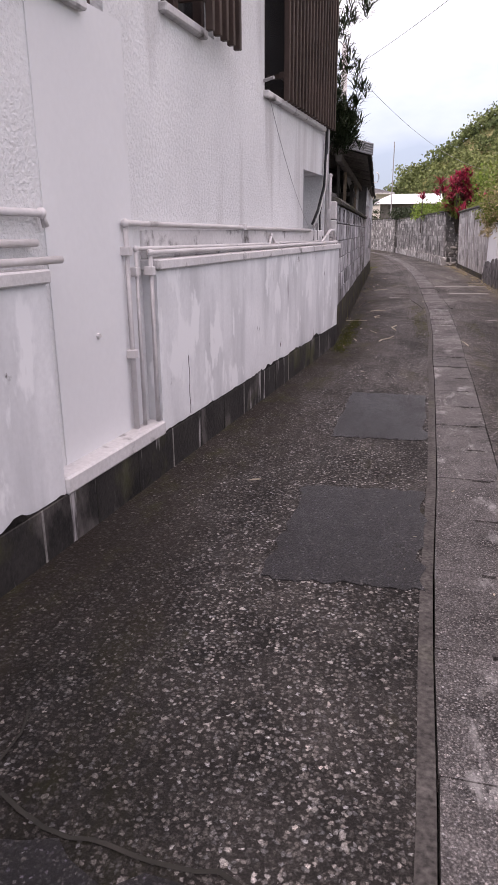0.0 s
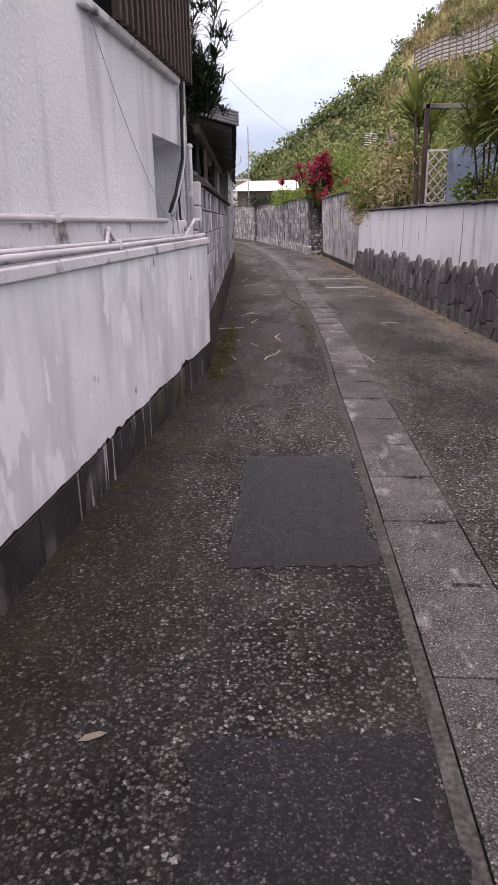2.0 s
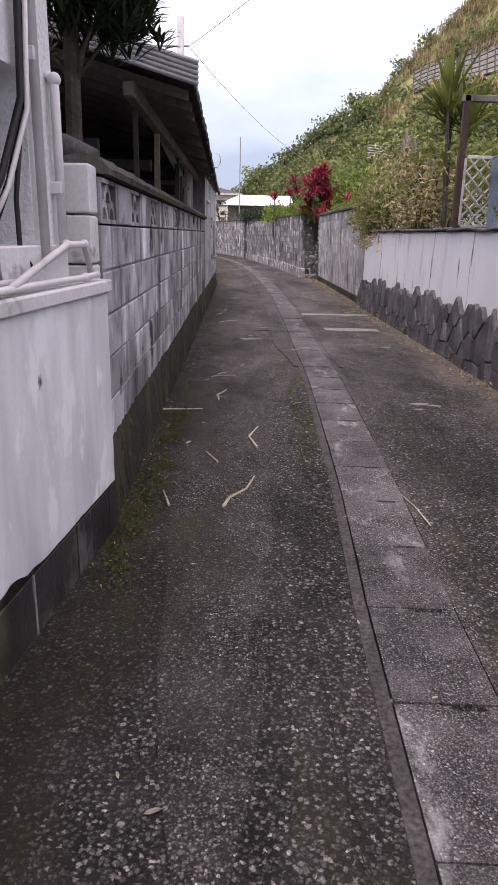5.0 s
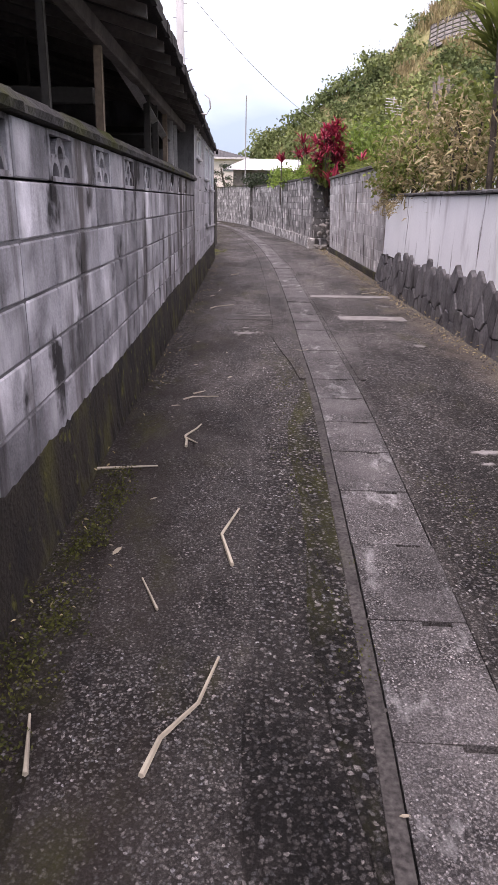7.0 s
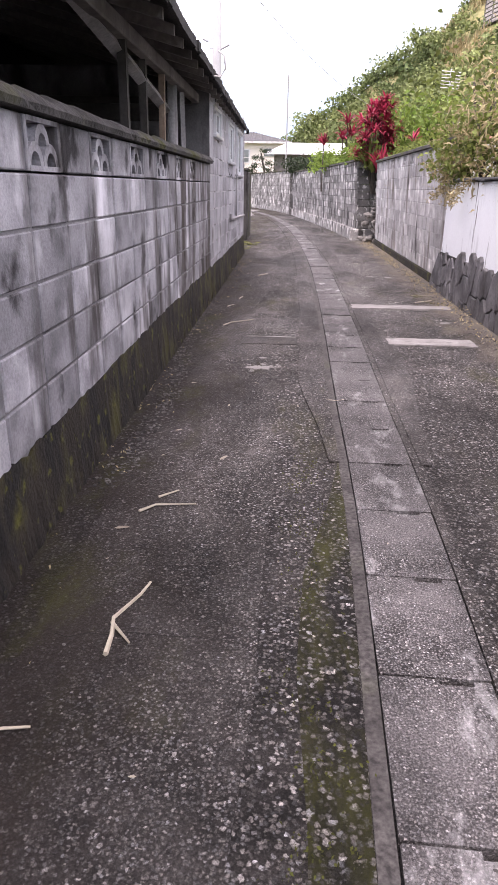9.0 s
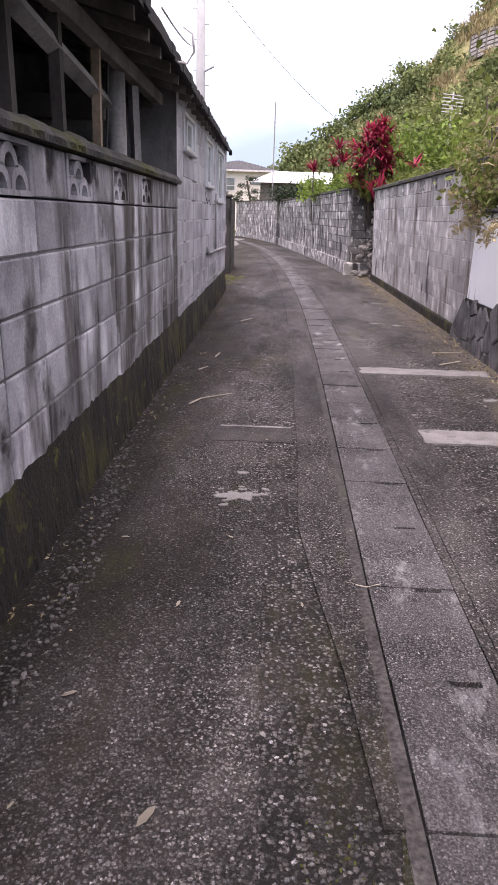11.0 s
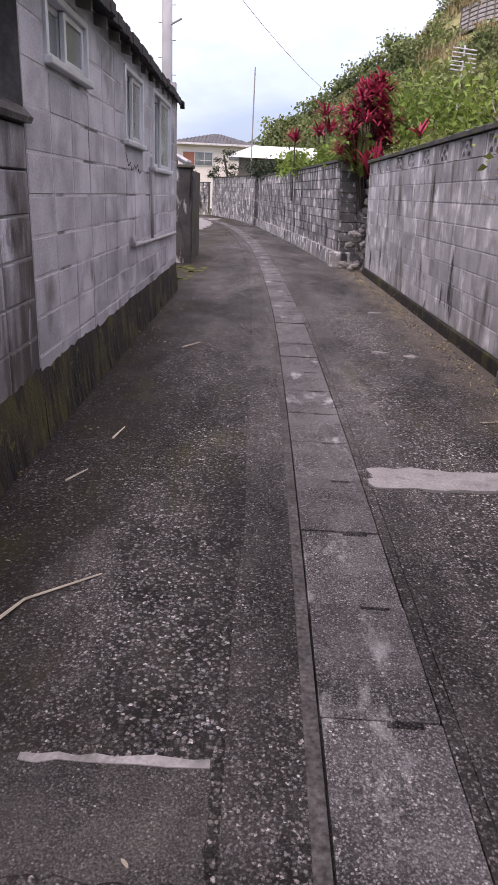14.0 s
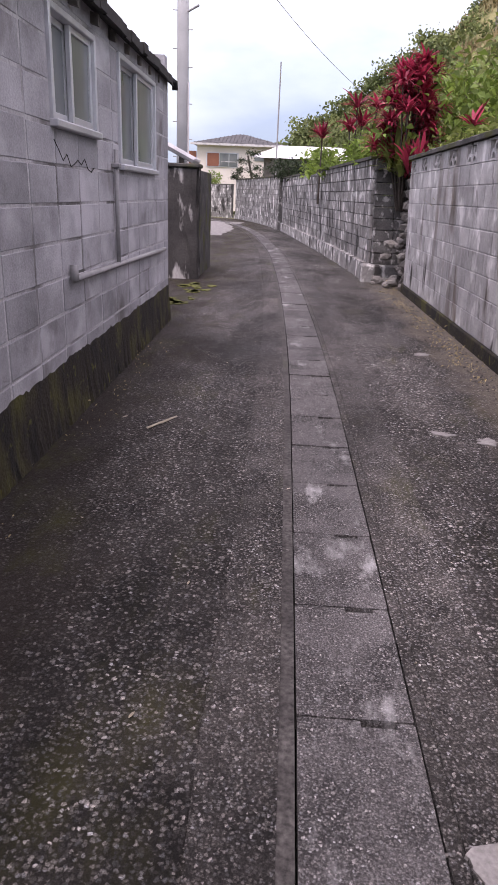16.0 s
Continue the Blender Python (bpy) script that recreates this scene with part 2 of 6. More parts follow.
# opaque glossy pane; its near-black colour stands for the unlit room behind
DARKROOM_PANE = mat("dark_room_pane", (0.012, 0.013, 0.014), (0.03, 0.032, 0.034), 2.0, 0.12, relief=0, spec=0.5)
LID = aggregate("lid_concrete", 0.072, 0.21, 0.0075, 0.85, None, relief=0.7, tint=(1.0, 0.95, 0.95), dirt=False, bare=0.55, scuff=0.55, rand=0.16)
RIM = mat("gutter_concrete", (0.045, 0.041, 0.039), (0.11, 0.103, 0.098), 6.0, 0.9, 60, 1.0, 0.7, 0.004, [((0.04, 0.045, 0.02), 1.5, (1, 1, 1), 0.58, 0.75)])
PALE = mat("pale_concrete", (0.19, 0.18, 0.172), (0.3, 0.29, 0.28), 6.0, 0.9, 80, 0.5, 0.6, 0.003, [((0.1, 0.1, 0.095), 9.0, (1, 1, 1), 0.55, 0.7)])
DARK = mat("gutter_dirt", (0.012, 0.012, 0.01), (0.025, 0.023, 0.02), 8.0)
SOIL = mat("soil", (0.05, 0.045, 0.03), (0.09, 0.1, 0.04), 0.7, 0.95, 30, 0.5, 0.8, 0.02)
STREAK_GREY = ((0.39, 0.4, 0.415), 2.4, (1.0, 1.0, 0.2), 0.46, 0.7)
WHITE = mat("white_render", (0.61, 0.622, 0.632), (0.715, 0.728, 0.74), 2.2, 0.85, 45, 0.1, 0.2, 0.003, [STREAK_GREY, ((0.7, 0.712, 0.72), 5.0, (1.0, 1.0, 0.45), 0.55, 0.6), ((0.2, 0.19, 0.19), 5.0, (1.0, 1.0, 0.22), 0.63, 0.74), ((0.07, 0.065, 0.06), 7.0, (1.0, 1.0, 0.6), 0.69, 0.74)])
PLAIN = mat("smooth_white_render", (0.62, 0.628, 0.636), (0.68, 0.688, 0.696), 0.8, 0.8, 30, 0.04, 0.06, 0.002, [((0.46, 0.44, 0.42), 1.6, (1, 1, 0.4), 0.6, 0.85)])
STUCCO = mat("rough_white_stucco", (0.62, 0.628, 0.632), (0.72, 0.728, 0.732), 1.4, 0.85, 52, 0.14, 0.85, 0.011, [((0.36, 0.35, 0.35), 2.6, (1.0, 1.0, 0.12), 0.56, 0.76), ((0.2, 0.19, 0.19), 5.0, (1.0, 1.0, 0.08), 0.66, 0.76)])
CAPC = mat("painted_coping", (0.5, 0.49, 0.49), (0.64, 0.63, 0.63), 2.0, 0.85, 50, 0.2, 0.4, 0.003, [((0.1, 0.095, 0.09), 6.0, (1, 1, 1), 0.57, 0.7)])
PLINTH = mat("black_stained_plinth", (0.011, 0.01, 0.01), (0.04, 0.037, 0.035), 3.0, 0.85, 40, 0.5, 0.8, 0.007, [((0.12, 0.11, 0.105), 4.0, (1.0, 1.0, 0.6), 0.55, 0.7), ((0.34, 0.33, 0.33), 11.0, (1.0, 1.0, 0.1), 0.62, 0.68), ((0.05, 0.052, 0.02), 2.0, (1, 1, 1), 0.56, 0.7)])
BLOCK = mat("grey_block", (0.29, 0.286, 0.3), (0.49, 0.485, 0.51), 1.6, 0.92, 75, 0.35, 0.8, 0.004, [((0.64, 0.635, 0.66), 3.0, (1, 1, 0.5), 0.52, 0.66), ((0.035, 0.033, 0.034), 3.1, (1.0, 0.9, 0.7), 0.58, 0.66), ((0.1, 0.092, 0.09), 4.5, (1.0, 1.0, 0.18), 0.53, 0.66)], rand=0.38, zone=((0.05, 0.04, 0.032), 14.75, 17.6))
BLOCK_H = mat("house_block", (0.3, 0.298, 0.31), (0.46, 0.457, 0.475), 1.3, 0.92, 75, 0.3, 0.8, 0.004, [((0.44, 0.435, 0.455), 2.4, (1, 0.6, 1.0), 0.54, 0.68), ((0.16, 0.15, 0.145), 2.6, (1.0, 0.8, 0.6), 0.58, 0.7)], rand=0.22)
JOINT = mat("stained_mortar", (0.08, 0.077, 0.078), (0.3, 0.293, 0.3), 1.4, 0.95, 60, 0.4, 0.5, 0.003)
PALE_MORTAR = mat("pale_mortar", (0.34, 0.335, 0.34), (0.52, 0.51, 0.52), 3.0, 0.95, 60, 0.4, 0.5, 0.003, [((0.1, 0.095, 0.09), 1.7, (1, 1, 0.6), 0.52, 0.64)])
# mottled render, its colour darkened to stand for shade under the shed roof
SHADED_RENDER = mat("shade_darkened_render", (0.09, 0.087, 0.087), (0.24, 0.236, 0.235), 2.2, 0.9, 50, 0.35, 0.5, 0.004, [((0.05, 0.048, 0.047), 2.6, (1, 1, 0.5), 0.52, 0.64)])
GREYPOST = mat("weathered_grey_timber", (0.2, 0.195, 0.19), (0.36, 0.35, 0.345), 2.0, 0.9, 40, 0.4, 0.4, 0.003, [((0.1, 0.095, 0.09), 3.0, (1, 1, 0.15), 0.55, 0.7)])
# shaded copy of the grey timber, for posts and beams inside the shed
SHADEWOOD = mat("shaded_timber", (0.03, 0.027, 0.024), (0.085, 0.078, 0.072), 2.0, 0.9, 30, 0.4, 0.4, 0.004)
PIERC = mat("flaking_black_pier", (0.03, 0.028, 0.027), (0.08, 0.075, 0.072), 2.5, 0.95, 50, 0.5, 0.8, 0.006, [((0.4, 0.385, 0.37), 3.2, (1.0, 1.0, 0.3), 0.55, 0.61)])
BLOCK_R = mat("brown_grey_block", (0.36, 0.35, 0.345), (0.54, 0.53, 0.525), 1.4, 0.92, 75, 0.35, 0.8, 0.004, [((0.66, 0.65, 0.64), 4.5, (1, 1, 0.6), 0.54, 0.66), ((0.15, 0.125, 0.105), 2.2, (1.0, 1.0, 0.22), 0.55, 0.68), ((0.05, 0.046, 0.042), 4.0, (1.0, 1.0, 0.3), 0.62, 0.7)], rand=0.24)
MORTAR = mat("dark_mortar", (0.06, 0.058, 0.056), (0.13, 0.125, 0.12), 3.0, 0.95, 60, 0.4, 0.5, 0.003)
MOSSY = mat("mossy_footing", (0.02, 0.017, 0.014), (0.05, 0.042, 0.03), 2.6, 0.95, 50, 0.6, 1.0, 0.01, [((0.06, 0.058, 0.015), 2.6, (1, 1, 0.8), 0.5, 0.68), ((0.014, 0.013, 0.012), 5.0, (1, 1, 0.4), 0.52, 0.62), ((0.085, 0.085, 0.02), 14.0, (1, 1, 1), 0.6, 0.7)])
MOSS = mat("moss", (0.045, 0.052, 0.012), (0.1, 0.105, 0.024), 6.0, 0.95, 90, 0.5, 0, island=0.4)
GRIT = mat("loose_stone", (0.065, 0.061, 0.057), (0.14, 0.132, 0.124), 9.0, 0.9, 90, 0.3, 0, island=0.7)
COPING = mat("weathered_coping", (0.045, 0.043, 0.04), (0.13, 0.125, 0.12), 4.0, 0.95, 40, 0.5, 0.9, 0.01, [((0.06, 0.065, 0.018), 2.0, (1, 1, 1), 0.5, 0.65)])
STONE = mat("dark_cladding_stone", (0.095, 0.092, 0.098), (0.2, 0.195, 0.2), 3.2, 0.75, 35, 0.5, 0.8, 0.008, [((0.27, 0.26, 0.255), 5.0, (1, 1, 0.4), 0.62, 0.74), ((0.05, 0.047, 0.048), 4.0, (1, 1, 0.7), 0.56, 0.7)], rand=0.32)
CLADWHITE = mat("whitewashed_wall", (0.72, 0.745, 0.775), (0.81, 0.84, 0.86), 1.0, 0.85, 40, 0.08, 0.3, 0.004, [((0.42, 0.42, 0.44), 3.4, (1.0, 1.0, 0.24), 0.56, 0.74), ((0.06, 0.06, 0.06), 7.0, (1.0, 1.0, 0.11), 0.63, 0.71)])
TILE = mat("roof_tile", (0.05, 0.05, 0.052), (0.11, 0.108, 0.11), 3.0, 0.7, 40, 0.3, 0.3, 0.004, rand=0.2)
ROOFM = mat("roof_felt", (0.02, 0.02, 0.02), (0.05, 0.047, 0.045), 2.0, 0.85, 40, 0.4, 0.5, 0.005)
STEEL = mat("corrugated_steel", (0.32, 0.32, 0.33), (0.48, 0.48, 0.49), 2.0, 0.5, 30, 0.2, 0.1, 0.002, [((0.12, 0.1, 0.09), 2.0, (1, 1, 1), 0.62, 0.8)], metal=0.4)
WOOD = mat("grey_timber", (0.11, 0.1, 0.09), (0.24, 0.22, 0.205), 2.0, 0.85, 30, 0.4, 0.4, 0.004, [((0.05, 0.045, 0.04), 3.0, (1, 1, 0.1), 0.55, 0.75)])
BROWN = mat("brown_timber", (0.035, 0.024, 0.02), (0.075, 0.05, 0.042), 3.0, 0.6, 50, 0.3, 0.2, 0.002)
TANWOOD = mat("tan_timber", (0.2, 0.15, 0.11), (0.36, 0.28, 0.21), 3.0, 0.85, 30, 0.4, 0.4, 0.003, [((0.08, 0.06, 0.05), 3.0, (1, 1, 0.1), 0.58, 0.75)])
# near-black base colour puts the shade of interiors into the walls
SHADEWALL = mat("shade_dark_wall", (0.012, 0.013, 0.017), (0.03, 0.032, 0.038), 1.0, 0.9, 30, 0.4, 0.3, 0.004)
PIPE = mat("pale_plastic_pipe", (0.52, 0.5, 0.5), (0.66, 0.64, 0.64), 3.0, 0.55, 30, 0.12, 0.05, 0.001, [((0.2, 0.19, 0.18), 5.0, (1, 1, 1), 0.64, 0.8)])
GREYPIPE = mat("grey_pipe", (0.25, 0.25, 0.25), (0.36, 0.35, 0.35), 3.0, 0.6, 30, 0.2, 0.1, 0.001)
CABLE = mat("black_cable", (0.012, 0.012, 0.013), (0.022, 0.022, 0.024), 5.0, 0.55, relief=0)
WIRE = mat("grey_wire", (0.28, 0.28, 0.29), (0.38, 0.38, 0.39), 5.0, 0.6, relief=0)
ALU = mat("aluminium_frame", (0.52, 0.53, 0.55), (0.64, 0.65, 0.67), 5.0, 0.4, 60, 0.1, 0.05, 0.001, metal=0.5)
POLEC = mat("pole_concrete", (0.42, 0.42, 0.42), (0.52, 0.52, 0.52), 2.0, 0.8, 50, 0.15, 0.2, 0.002)
BARK = mat("bark", (0.05, 0.042, 0.035), (0.12, 0.1, 0.085), 6.0, 0.95, 40, 0.5, 0.9, 0.01)
PALEBARK = mat("pale_bark", (0.2, 0.17, 0.14), (0.36, 0.32, 0.28), 6.0, 0.95, 40, 0.5, 0.9, 0.01)
DRY = mat("dry_leaf", (0.3, 0.24, 0.12), (0.5, 0.43, 0.26), 3.0, 0.85, 30, 0.2, 0, island=0.4, through_light=0.25)
STRAW = mat("straw", (0.38, 0.34, 0.26), (0.55, 0.5, 0.4), 8.0, 0.8, 60, 0.2, 0, rand=0.2)
LEAF = mat("green_leaf", (0.105, 0.135, 0.03), (0.21, 0.25, 0.065), 1.2, 0.55, 30, 0.2, 0, island=0.5, through_light=0.35)
LEAF_B = mat("bright_leaf", (0.1, 0.165, 0.03), (0.22, 0.31, 0.06), 2.0, 0.5, 30, 0.2, 0, island=0.45, through_light=0.35)
LEAF_D = mat("dark_leaf", (0.018, 0.03, 0.014), (0.04, 0.06, 0.026), 2.0, 0.6, 30, 0.2, 0, island=0.4, through_light=0.2)
FOREST = mat("forest_leaf", (0.085, 0.125, 0.05), (0.27, 0.31, 0.12), 0.13, 0.75, 1.0, 0.3, 0, [((0.05, 0.075, 0.04), 0.35, (1, 1, 1), 0.52, 0.66), ((0.3, 0.3, 0.12), 0.22, (1, 1, 1), 0.56, 0.7)], island=0.5, through_light=0.2)
GRASS = mat("hill_grass", (0.16, 0.19, 0.06), (0.42, 0.37, 0.19), 0.12, 0.9, 2.0, 0.5, 0.8, 0.2, [((0.1, 0.13, 0.045), 0.5, (1, 1, 1), 0.52, 0.64)])
RED = mat("red_leaf", (0.2, 0.016, 0.038), (0.46, 0.05, 0.1), 2.5, 0.5, 30, 0.2, 0, island=0.6, through_light=0.3)
BLUEPANEL = mat("blue_sheet", (0.4, 0.49, 0.63), (0.54, 0.62, 0.74), 1.5, 0.5, 30, 0.15, 0.05, 0.002, [((0.62, 0.68, 0.76), 2.0, (1, 1, 3.0), 0.52, 0.66)], through_light=0.35)
CREAM = mat("cream_house_wall", (0.62, 0.57, 0.52), (0.7, 0.65, 0.6), 0.6, 0.85, 10, 0.08, 0)
SHUTTER = mat("rust_brown_shutter", (0.2, 0.08, 0.05), (0.26, 0.11, 0.07), 1.0, 0.7, 10, 0.1, 0)
WHITEROOF = mat("white_metal_roof", (0.68, 0.69, 0.7), (0.78, 0.79, 0.8), 0.5, 0.5, 10, 0.05, 0)
FAR_WALL = mat("old_block_face", (0.16, 0.155, 0.15), (0.34, 0.33, 0.32), 1.6, 0.92, 20, 0.4, 0.8, 0.012, [((0.56, 0.545, 0.53), 5.5, (1, 1, 0.55), 0.535, 0.6), ((0.045, 0.042, 0.04), 3.2, (1.0, 1.0, 0.4), 0.54, 0.64)], island=0.35)
LICHEN = mat("black_lichen_block", (0.07, 0.068, 0.065), (0.2, 0.195, 0.19), 2.5, 0.95, 40, 0.5, 0.9, 0.01, [((0.4, 0.39, 0.38), 9.0, (1, 1, 0.7), 0.56, 0.64)], rand=0.25)
RUBBLE = mat("rubble_stone", (0.14, 0.135, 0.125), (0.3, 0.28, 0.26), 4.0, 0.95, 30, 0.4, 0.8, 0.01, rand=0.35)


def glass_mat():
    m, nt, bsdf = begin("frosted_window_glass")
    nt.links.new(ramp(nt, noise_of(nt, 1.6, (1, 1, 0.5)), [(0.3, (0.11, 0.125, 0.125)), (0.7, (0.2, 0.215, 0.21))]), bsdf.inputs["Base Color"])
    bsdf.inputs["Roughness"].default_value = 0.18
    bsdf.inputs["Specular IOR Level"].default_value = 0.5
    return m


GLASS = glass_mat()

# ---- mesh helpers ----


def box(bm, x0, x1, y0, y1, z0, z1, bevel=0.0, m=None):
    made = bmesh.ops.create_cube(bm, size=1.0)
    for v in made["verts"]:
        v.co = Vector((x0 + (v.co.x + 0.5) * (x1 - x0), y0 + (v.co.y + 0.5) * (y1 - y0), z0 + (v.co.z + 0.5) * (z1 - z0)))
    verts = made["verts"]
    if bevel:
        edges = list({e for v in verts for e in v.link_edges})
        out = bmesh.ops.bevel(bm, geom=edges, offset=bevel, segments=1, affect="EDGES")
        verts = list({v for f in out["faces"] for v in f.verts} | {v for v in verts if v.is_valid})
    if m is not None:
        bmesh.ops.transform(bm, matrix=m, verts=[v for v in verts if v.is_valid])
    return verts


def boxed(x0, x1, y0, y1, z0, z1, bevel=0.0):
    bm = bmesh.new()
    box(bm, x0, x1, y0, y1, z0, z1, bevel)
    return bm


def tube(bm, points, r0, r1=None, sides=8):
    """A round tube along points; r0 to r1."""
    r1 = r0 if r1 is None else r1
    rings, pts = [], [Vector(p) for p in points]
    for i, p in enumerate(pts):
        a = (pts[min(i + 1, len(pts) - 1)] - pts[max(i - 1, 0)]).normalized()
        side = a.cross(Vector((0.31, 0.17, 0.93)) if abs(a.z) < 0.9 else Vector((1, 0, 0))).normalized()
        up = side.cross(a)
        r = r0 + (r1 - r0) * i / max(1, len(pts) - 1)
        rings.append([bm.verts.new(p + side * (r * math.cos(2 * math.pi * k / sides)) + up * (r * math.sin(2 * math.pi * k / sides))) for k in range(sides)])
    for a, b in zip(rings, rings[1:]):
        for k in range(sides):
            bm.faces.new((a[k], a[(k + 1) % sides], b[(k + 1) % sides], b[k]))
    bm.faces.new(rings[0][::-1])
    bm.faces.new(rings[-1])


def tubed(points, r0, r1=None, sides=8):
    bm = bmesh.new()
    tube(bm, points, r0, r1, sides)
    return bm


def mesh_of(name, bm, material, smooth=False):
    bmesh.ops.recalc_face_normals(bm, faces=bm.faces)
    me = bpy.data.meshes.new(name)
    bm.to_mesh(me)
    bm.free()
    me.materials.append(material)
    if smooth:
        me.polygons.foreach_set("use_smooth", [True] * len(me.polygons))
    return me


def part(name, bm, material, parent, label="", smooth=False):
    ob = new(name, mesh_of(name, bm, material, smooth))
    ob.parent = parent
    return tagged(ob, label) if label else ob


def piece(name, me, parent, m):
    ob = new(name, me)
    ob.parent = parent
    ob.matrix_basis = m
    return ob


def thing(name, label, category, m=None, group="", kind=""):
    ob = new(name)
    if m is not None:
        ob.matrix_basis = m
    return tagged(ob, label, category, group, kind)


def solid(name, bm, material, label, category, kind="", smooth=False, group=""):
    return tagged(new(name, mesh_of(name, bm, material, smooth)), label, category, group, kind)


def prism(bm, outline, lift):
    """Extrude a polygon (list of 3D points) by the vector lift, closed."""
    a = [bm.verts.new(p) for p in outline]
    b = [bm.verts.new(Vector(p) + Vector(lift)) for p in outline]
    n = len(a)
    bm.faces.new(a[::-1])
    bm.faces.new(b)
    for i in range(n):
        bm.faces.new((a[i], a[(i + 1) % n], b[(i + 1) % n], b[i]))


def along(points, s):
    """The place and heading at s metres along a polyline in the plan."""
    for (xa, ya), (xb, yb) in zip(points, points[1:]):
        d = math.hypot(xb - xa, yb - ya)
        if s <= d:
            return xa + (xb - xa) * s / d, ya + (yb - ya) * s / d, math.atan2(yb - ya, xb - xa)
        s -= d
    return xb, yb, math.atan2(yb - ya, xb - xa)


def length(points):
    return sum(math.hypot(b[0] - a[0], b[1] - a[1]) for a, b in zip(points, points[1:]))


def smooth_line(points, step=0.9):
    """A gently rounded polyline through control points."""
    out, n = [], len(points)
    for i in range(n - 1):
        p0, p1, p2, p3 = (Vector(points[max(0, min(n - 1, j))]) for j in (i - 1, i, i + 1, i + 2))
        k = max(2, int((p2 - p1).length / step))
        for j in range(k):
            t = j / k
            out.append(tuple(0.5 * ((2 * p1) + (p2 - p0) * t + (2 * p0 - 5 * p1 + 4 * p2 - p3) * t * t + (3 * p1 - p0 - 3 * p2 + p3) * t ** 3)))
    return out + [tuple(points[-1])]


def offset_line(points, d):
    """The polyline moved d metres to its right."""
    out = []
    for i, (x, y) in enumerate(points):
        (xa, ya), (xb, yb) = points[max(0, i - 1)], points[min(len(points) - 1, i + 1)]
        l = math.hypot(xb - xa, yb - ya)
        out.append((x + d * (yb - ya) / l, y - d * (xb - xa) / l))
    return out


def ribbon(left, right, z0, z1=None):
    """A strip between two polylines with as many points; with z1 it is a closed slab from z0 up to z1."""
    bm = bmesh.new()
    top = z0 if z1 is None else z1
    a = [bm.verts.new((x, y, top)) for x, y in left]
    b = [bm.verts.new((x, y, top)) for x, y in right]
    for i in range(len(a) - 1):
        bm.faces.new((a[i], b[i], b[i + 1], a[i + 1]))
    if z1 is not None:
        c = [bm.verts.new((x, y, z0)) for x, y in left]
        d = [bm.verts.new((x, y, z0)) for x, y in right]
        for i in range(len(a) - 1):
            bm.faces.new((c[i], a[i], a[i + 1], c[i + 1]))
            bm.faces.new((b[i], d[i], d[i + 1], b[i + 1]))
            bm.faces.new((d[i], c[i], c[i + 1], d[i + 1]))
        bm.faces.new((a[0], c[0], d[0], b[0]))
        bm.faces.new((a[-1], b[-1], d[-1], c[-1]))
    return bm


def quads_mesh(name, verts, faces, material):
    me = bpy.data.meshes.new(name)
    me.from_pydata(verts, [], faces)
    me.materials.append(material)
    return me


def leaves(rng, centres, radius, per, size, aspect=2.0, flat=0.0):
    """Many small leaves: per leaf quads (bent in two) scattered round each centre."""
    verts, faces = [], []
    for c in centres:
        for _ in range(per):
            o = Vector((rng.gauss(0, 1), rng.gauss(0, 1), rng.gauss(0, 0.8))) * (radius * 0.5) + Vector(c)
            a = Vector((rng.gauss(0, 1), rng.gauss(0, 1), rng.gauss(0, 0.7) - flat)).normalized()
            s = a.cross(Vector((rng.gauss(0, 1), rng.gauss(0, 1), rng.gauss(0, 1)))).normalized()
            l = size * rng.uniform(0.6, 1.3)
            w = l / aspect
            i = len(verts)
            mid = o + a * l * 0.5 + Vector((0, 0, 0.08 * l))
            verts += [o, mid - s * w * 0.5, o + a * l - Vector((0, 0, 0.15 * l)), mid + s * w * 0.5]
            faces.append((i, i + 1, i + 2, i + 3))
    return verts, faces


def blades(rng, centre, n, l, w, rise=0.5, droop=0.6, spread=0.06, segments=4):
    """A tuft of long pointed blades that arch outwards."""
    verts, faces = [], []
    for _ in range(n):
        t = rng.uniform(0, 2 * math.pi)
        e = rng.uniform(rise - 0.5, rise + 0.7)
        out = Vector((math.cos(t), math.sin(t), 0))
        ln = l * rng.uniform(0.65, 1.1)
        base = Vector(centre) + out * rng.uniform(0, spread) + Vector((0, 0, rng.uniform(-spread, spread)))
        side = Vector((-math.sin(t), math.cos(t), 0))
        i, p, d = len(verts), base, (out * math.cos(e) + Vector((0, 0, math.sin(e)))).normalized()
        for k in range(segments):
            f = k / segments
            ww = w * (0.5 + 1.2 * f if f < 0.4 else 1.0 - (f - 0.4) * 1.1) * 0.5
            verts += [p - side * ww, p + side * ww]
            p = p + d * (ln / segments)
            d = (d - Vector((0, 0, droop / segments * rng.uniform(0.6, 1.4)))).normalized()
        verts.append(p)
        for k in range(segments - 1):
            a = i + 2 * k
            faces.append((a, a + 1, a + 3, a + 2))
        faces.append((i + 2 * segments - 2, i + 2 * segments - 1, i + 2 * segments))
    return verts, faces


def joined(parts_of):
    verts, faces = [], []
    for v, f in parts_of:
        k = len(verts)
        verts += v
        faces += [tuple(i + k for i in q) for q in f]
    return verts, faces


def foliage(name, vf, material, parent=None, label="", category="", kind=""):
    ob = new(name, quads_mesh(name, vf[0], vf[1], material))
    if parent is not None:
        ob.parent = parent
        return tagged(ob, label) if label else ob
    return tagged(ob, label, category, "", kind)

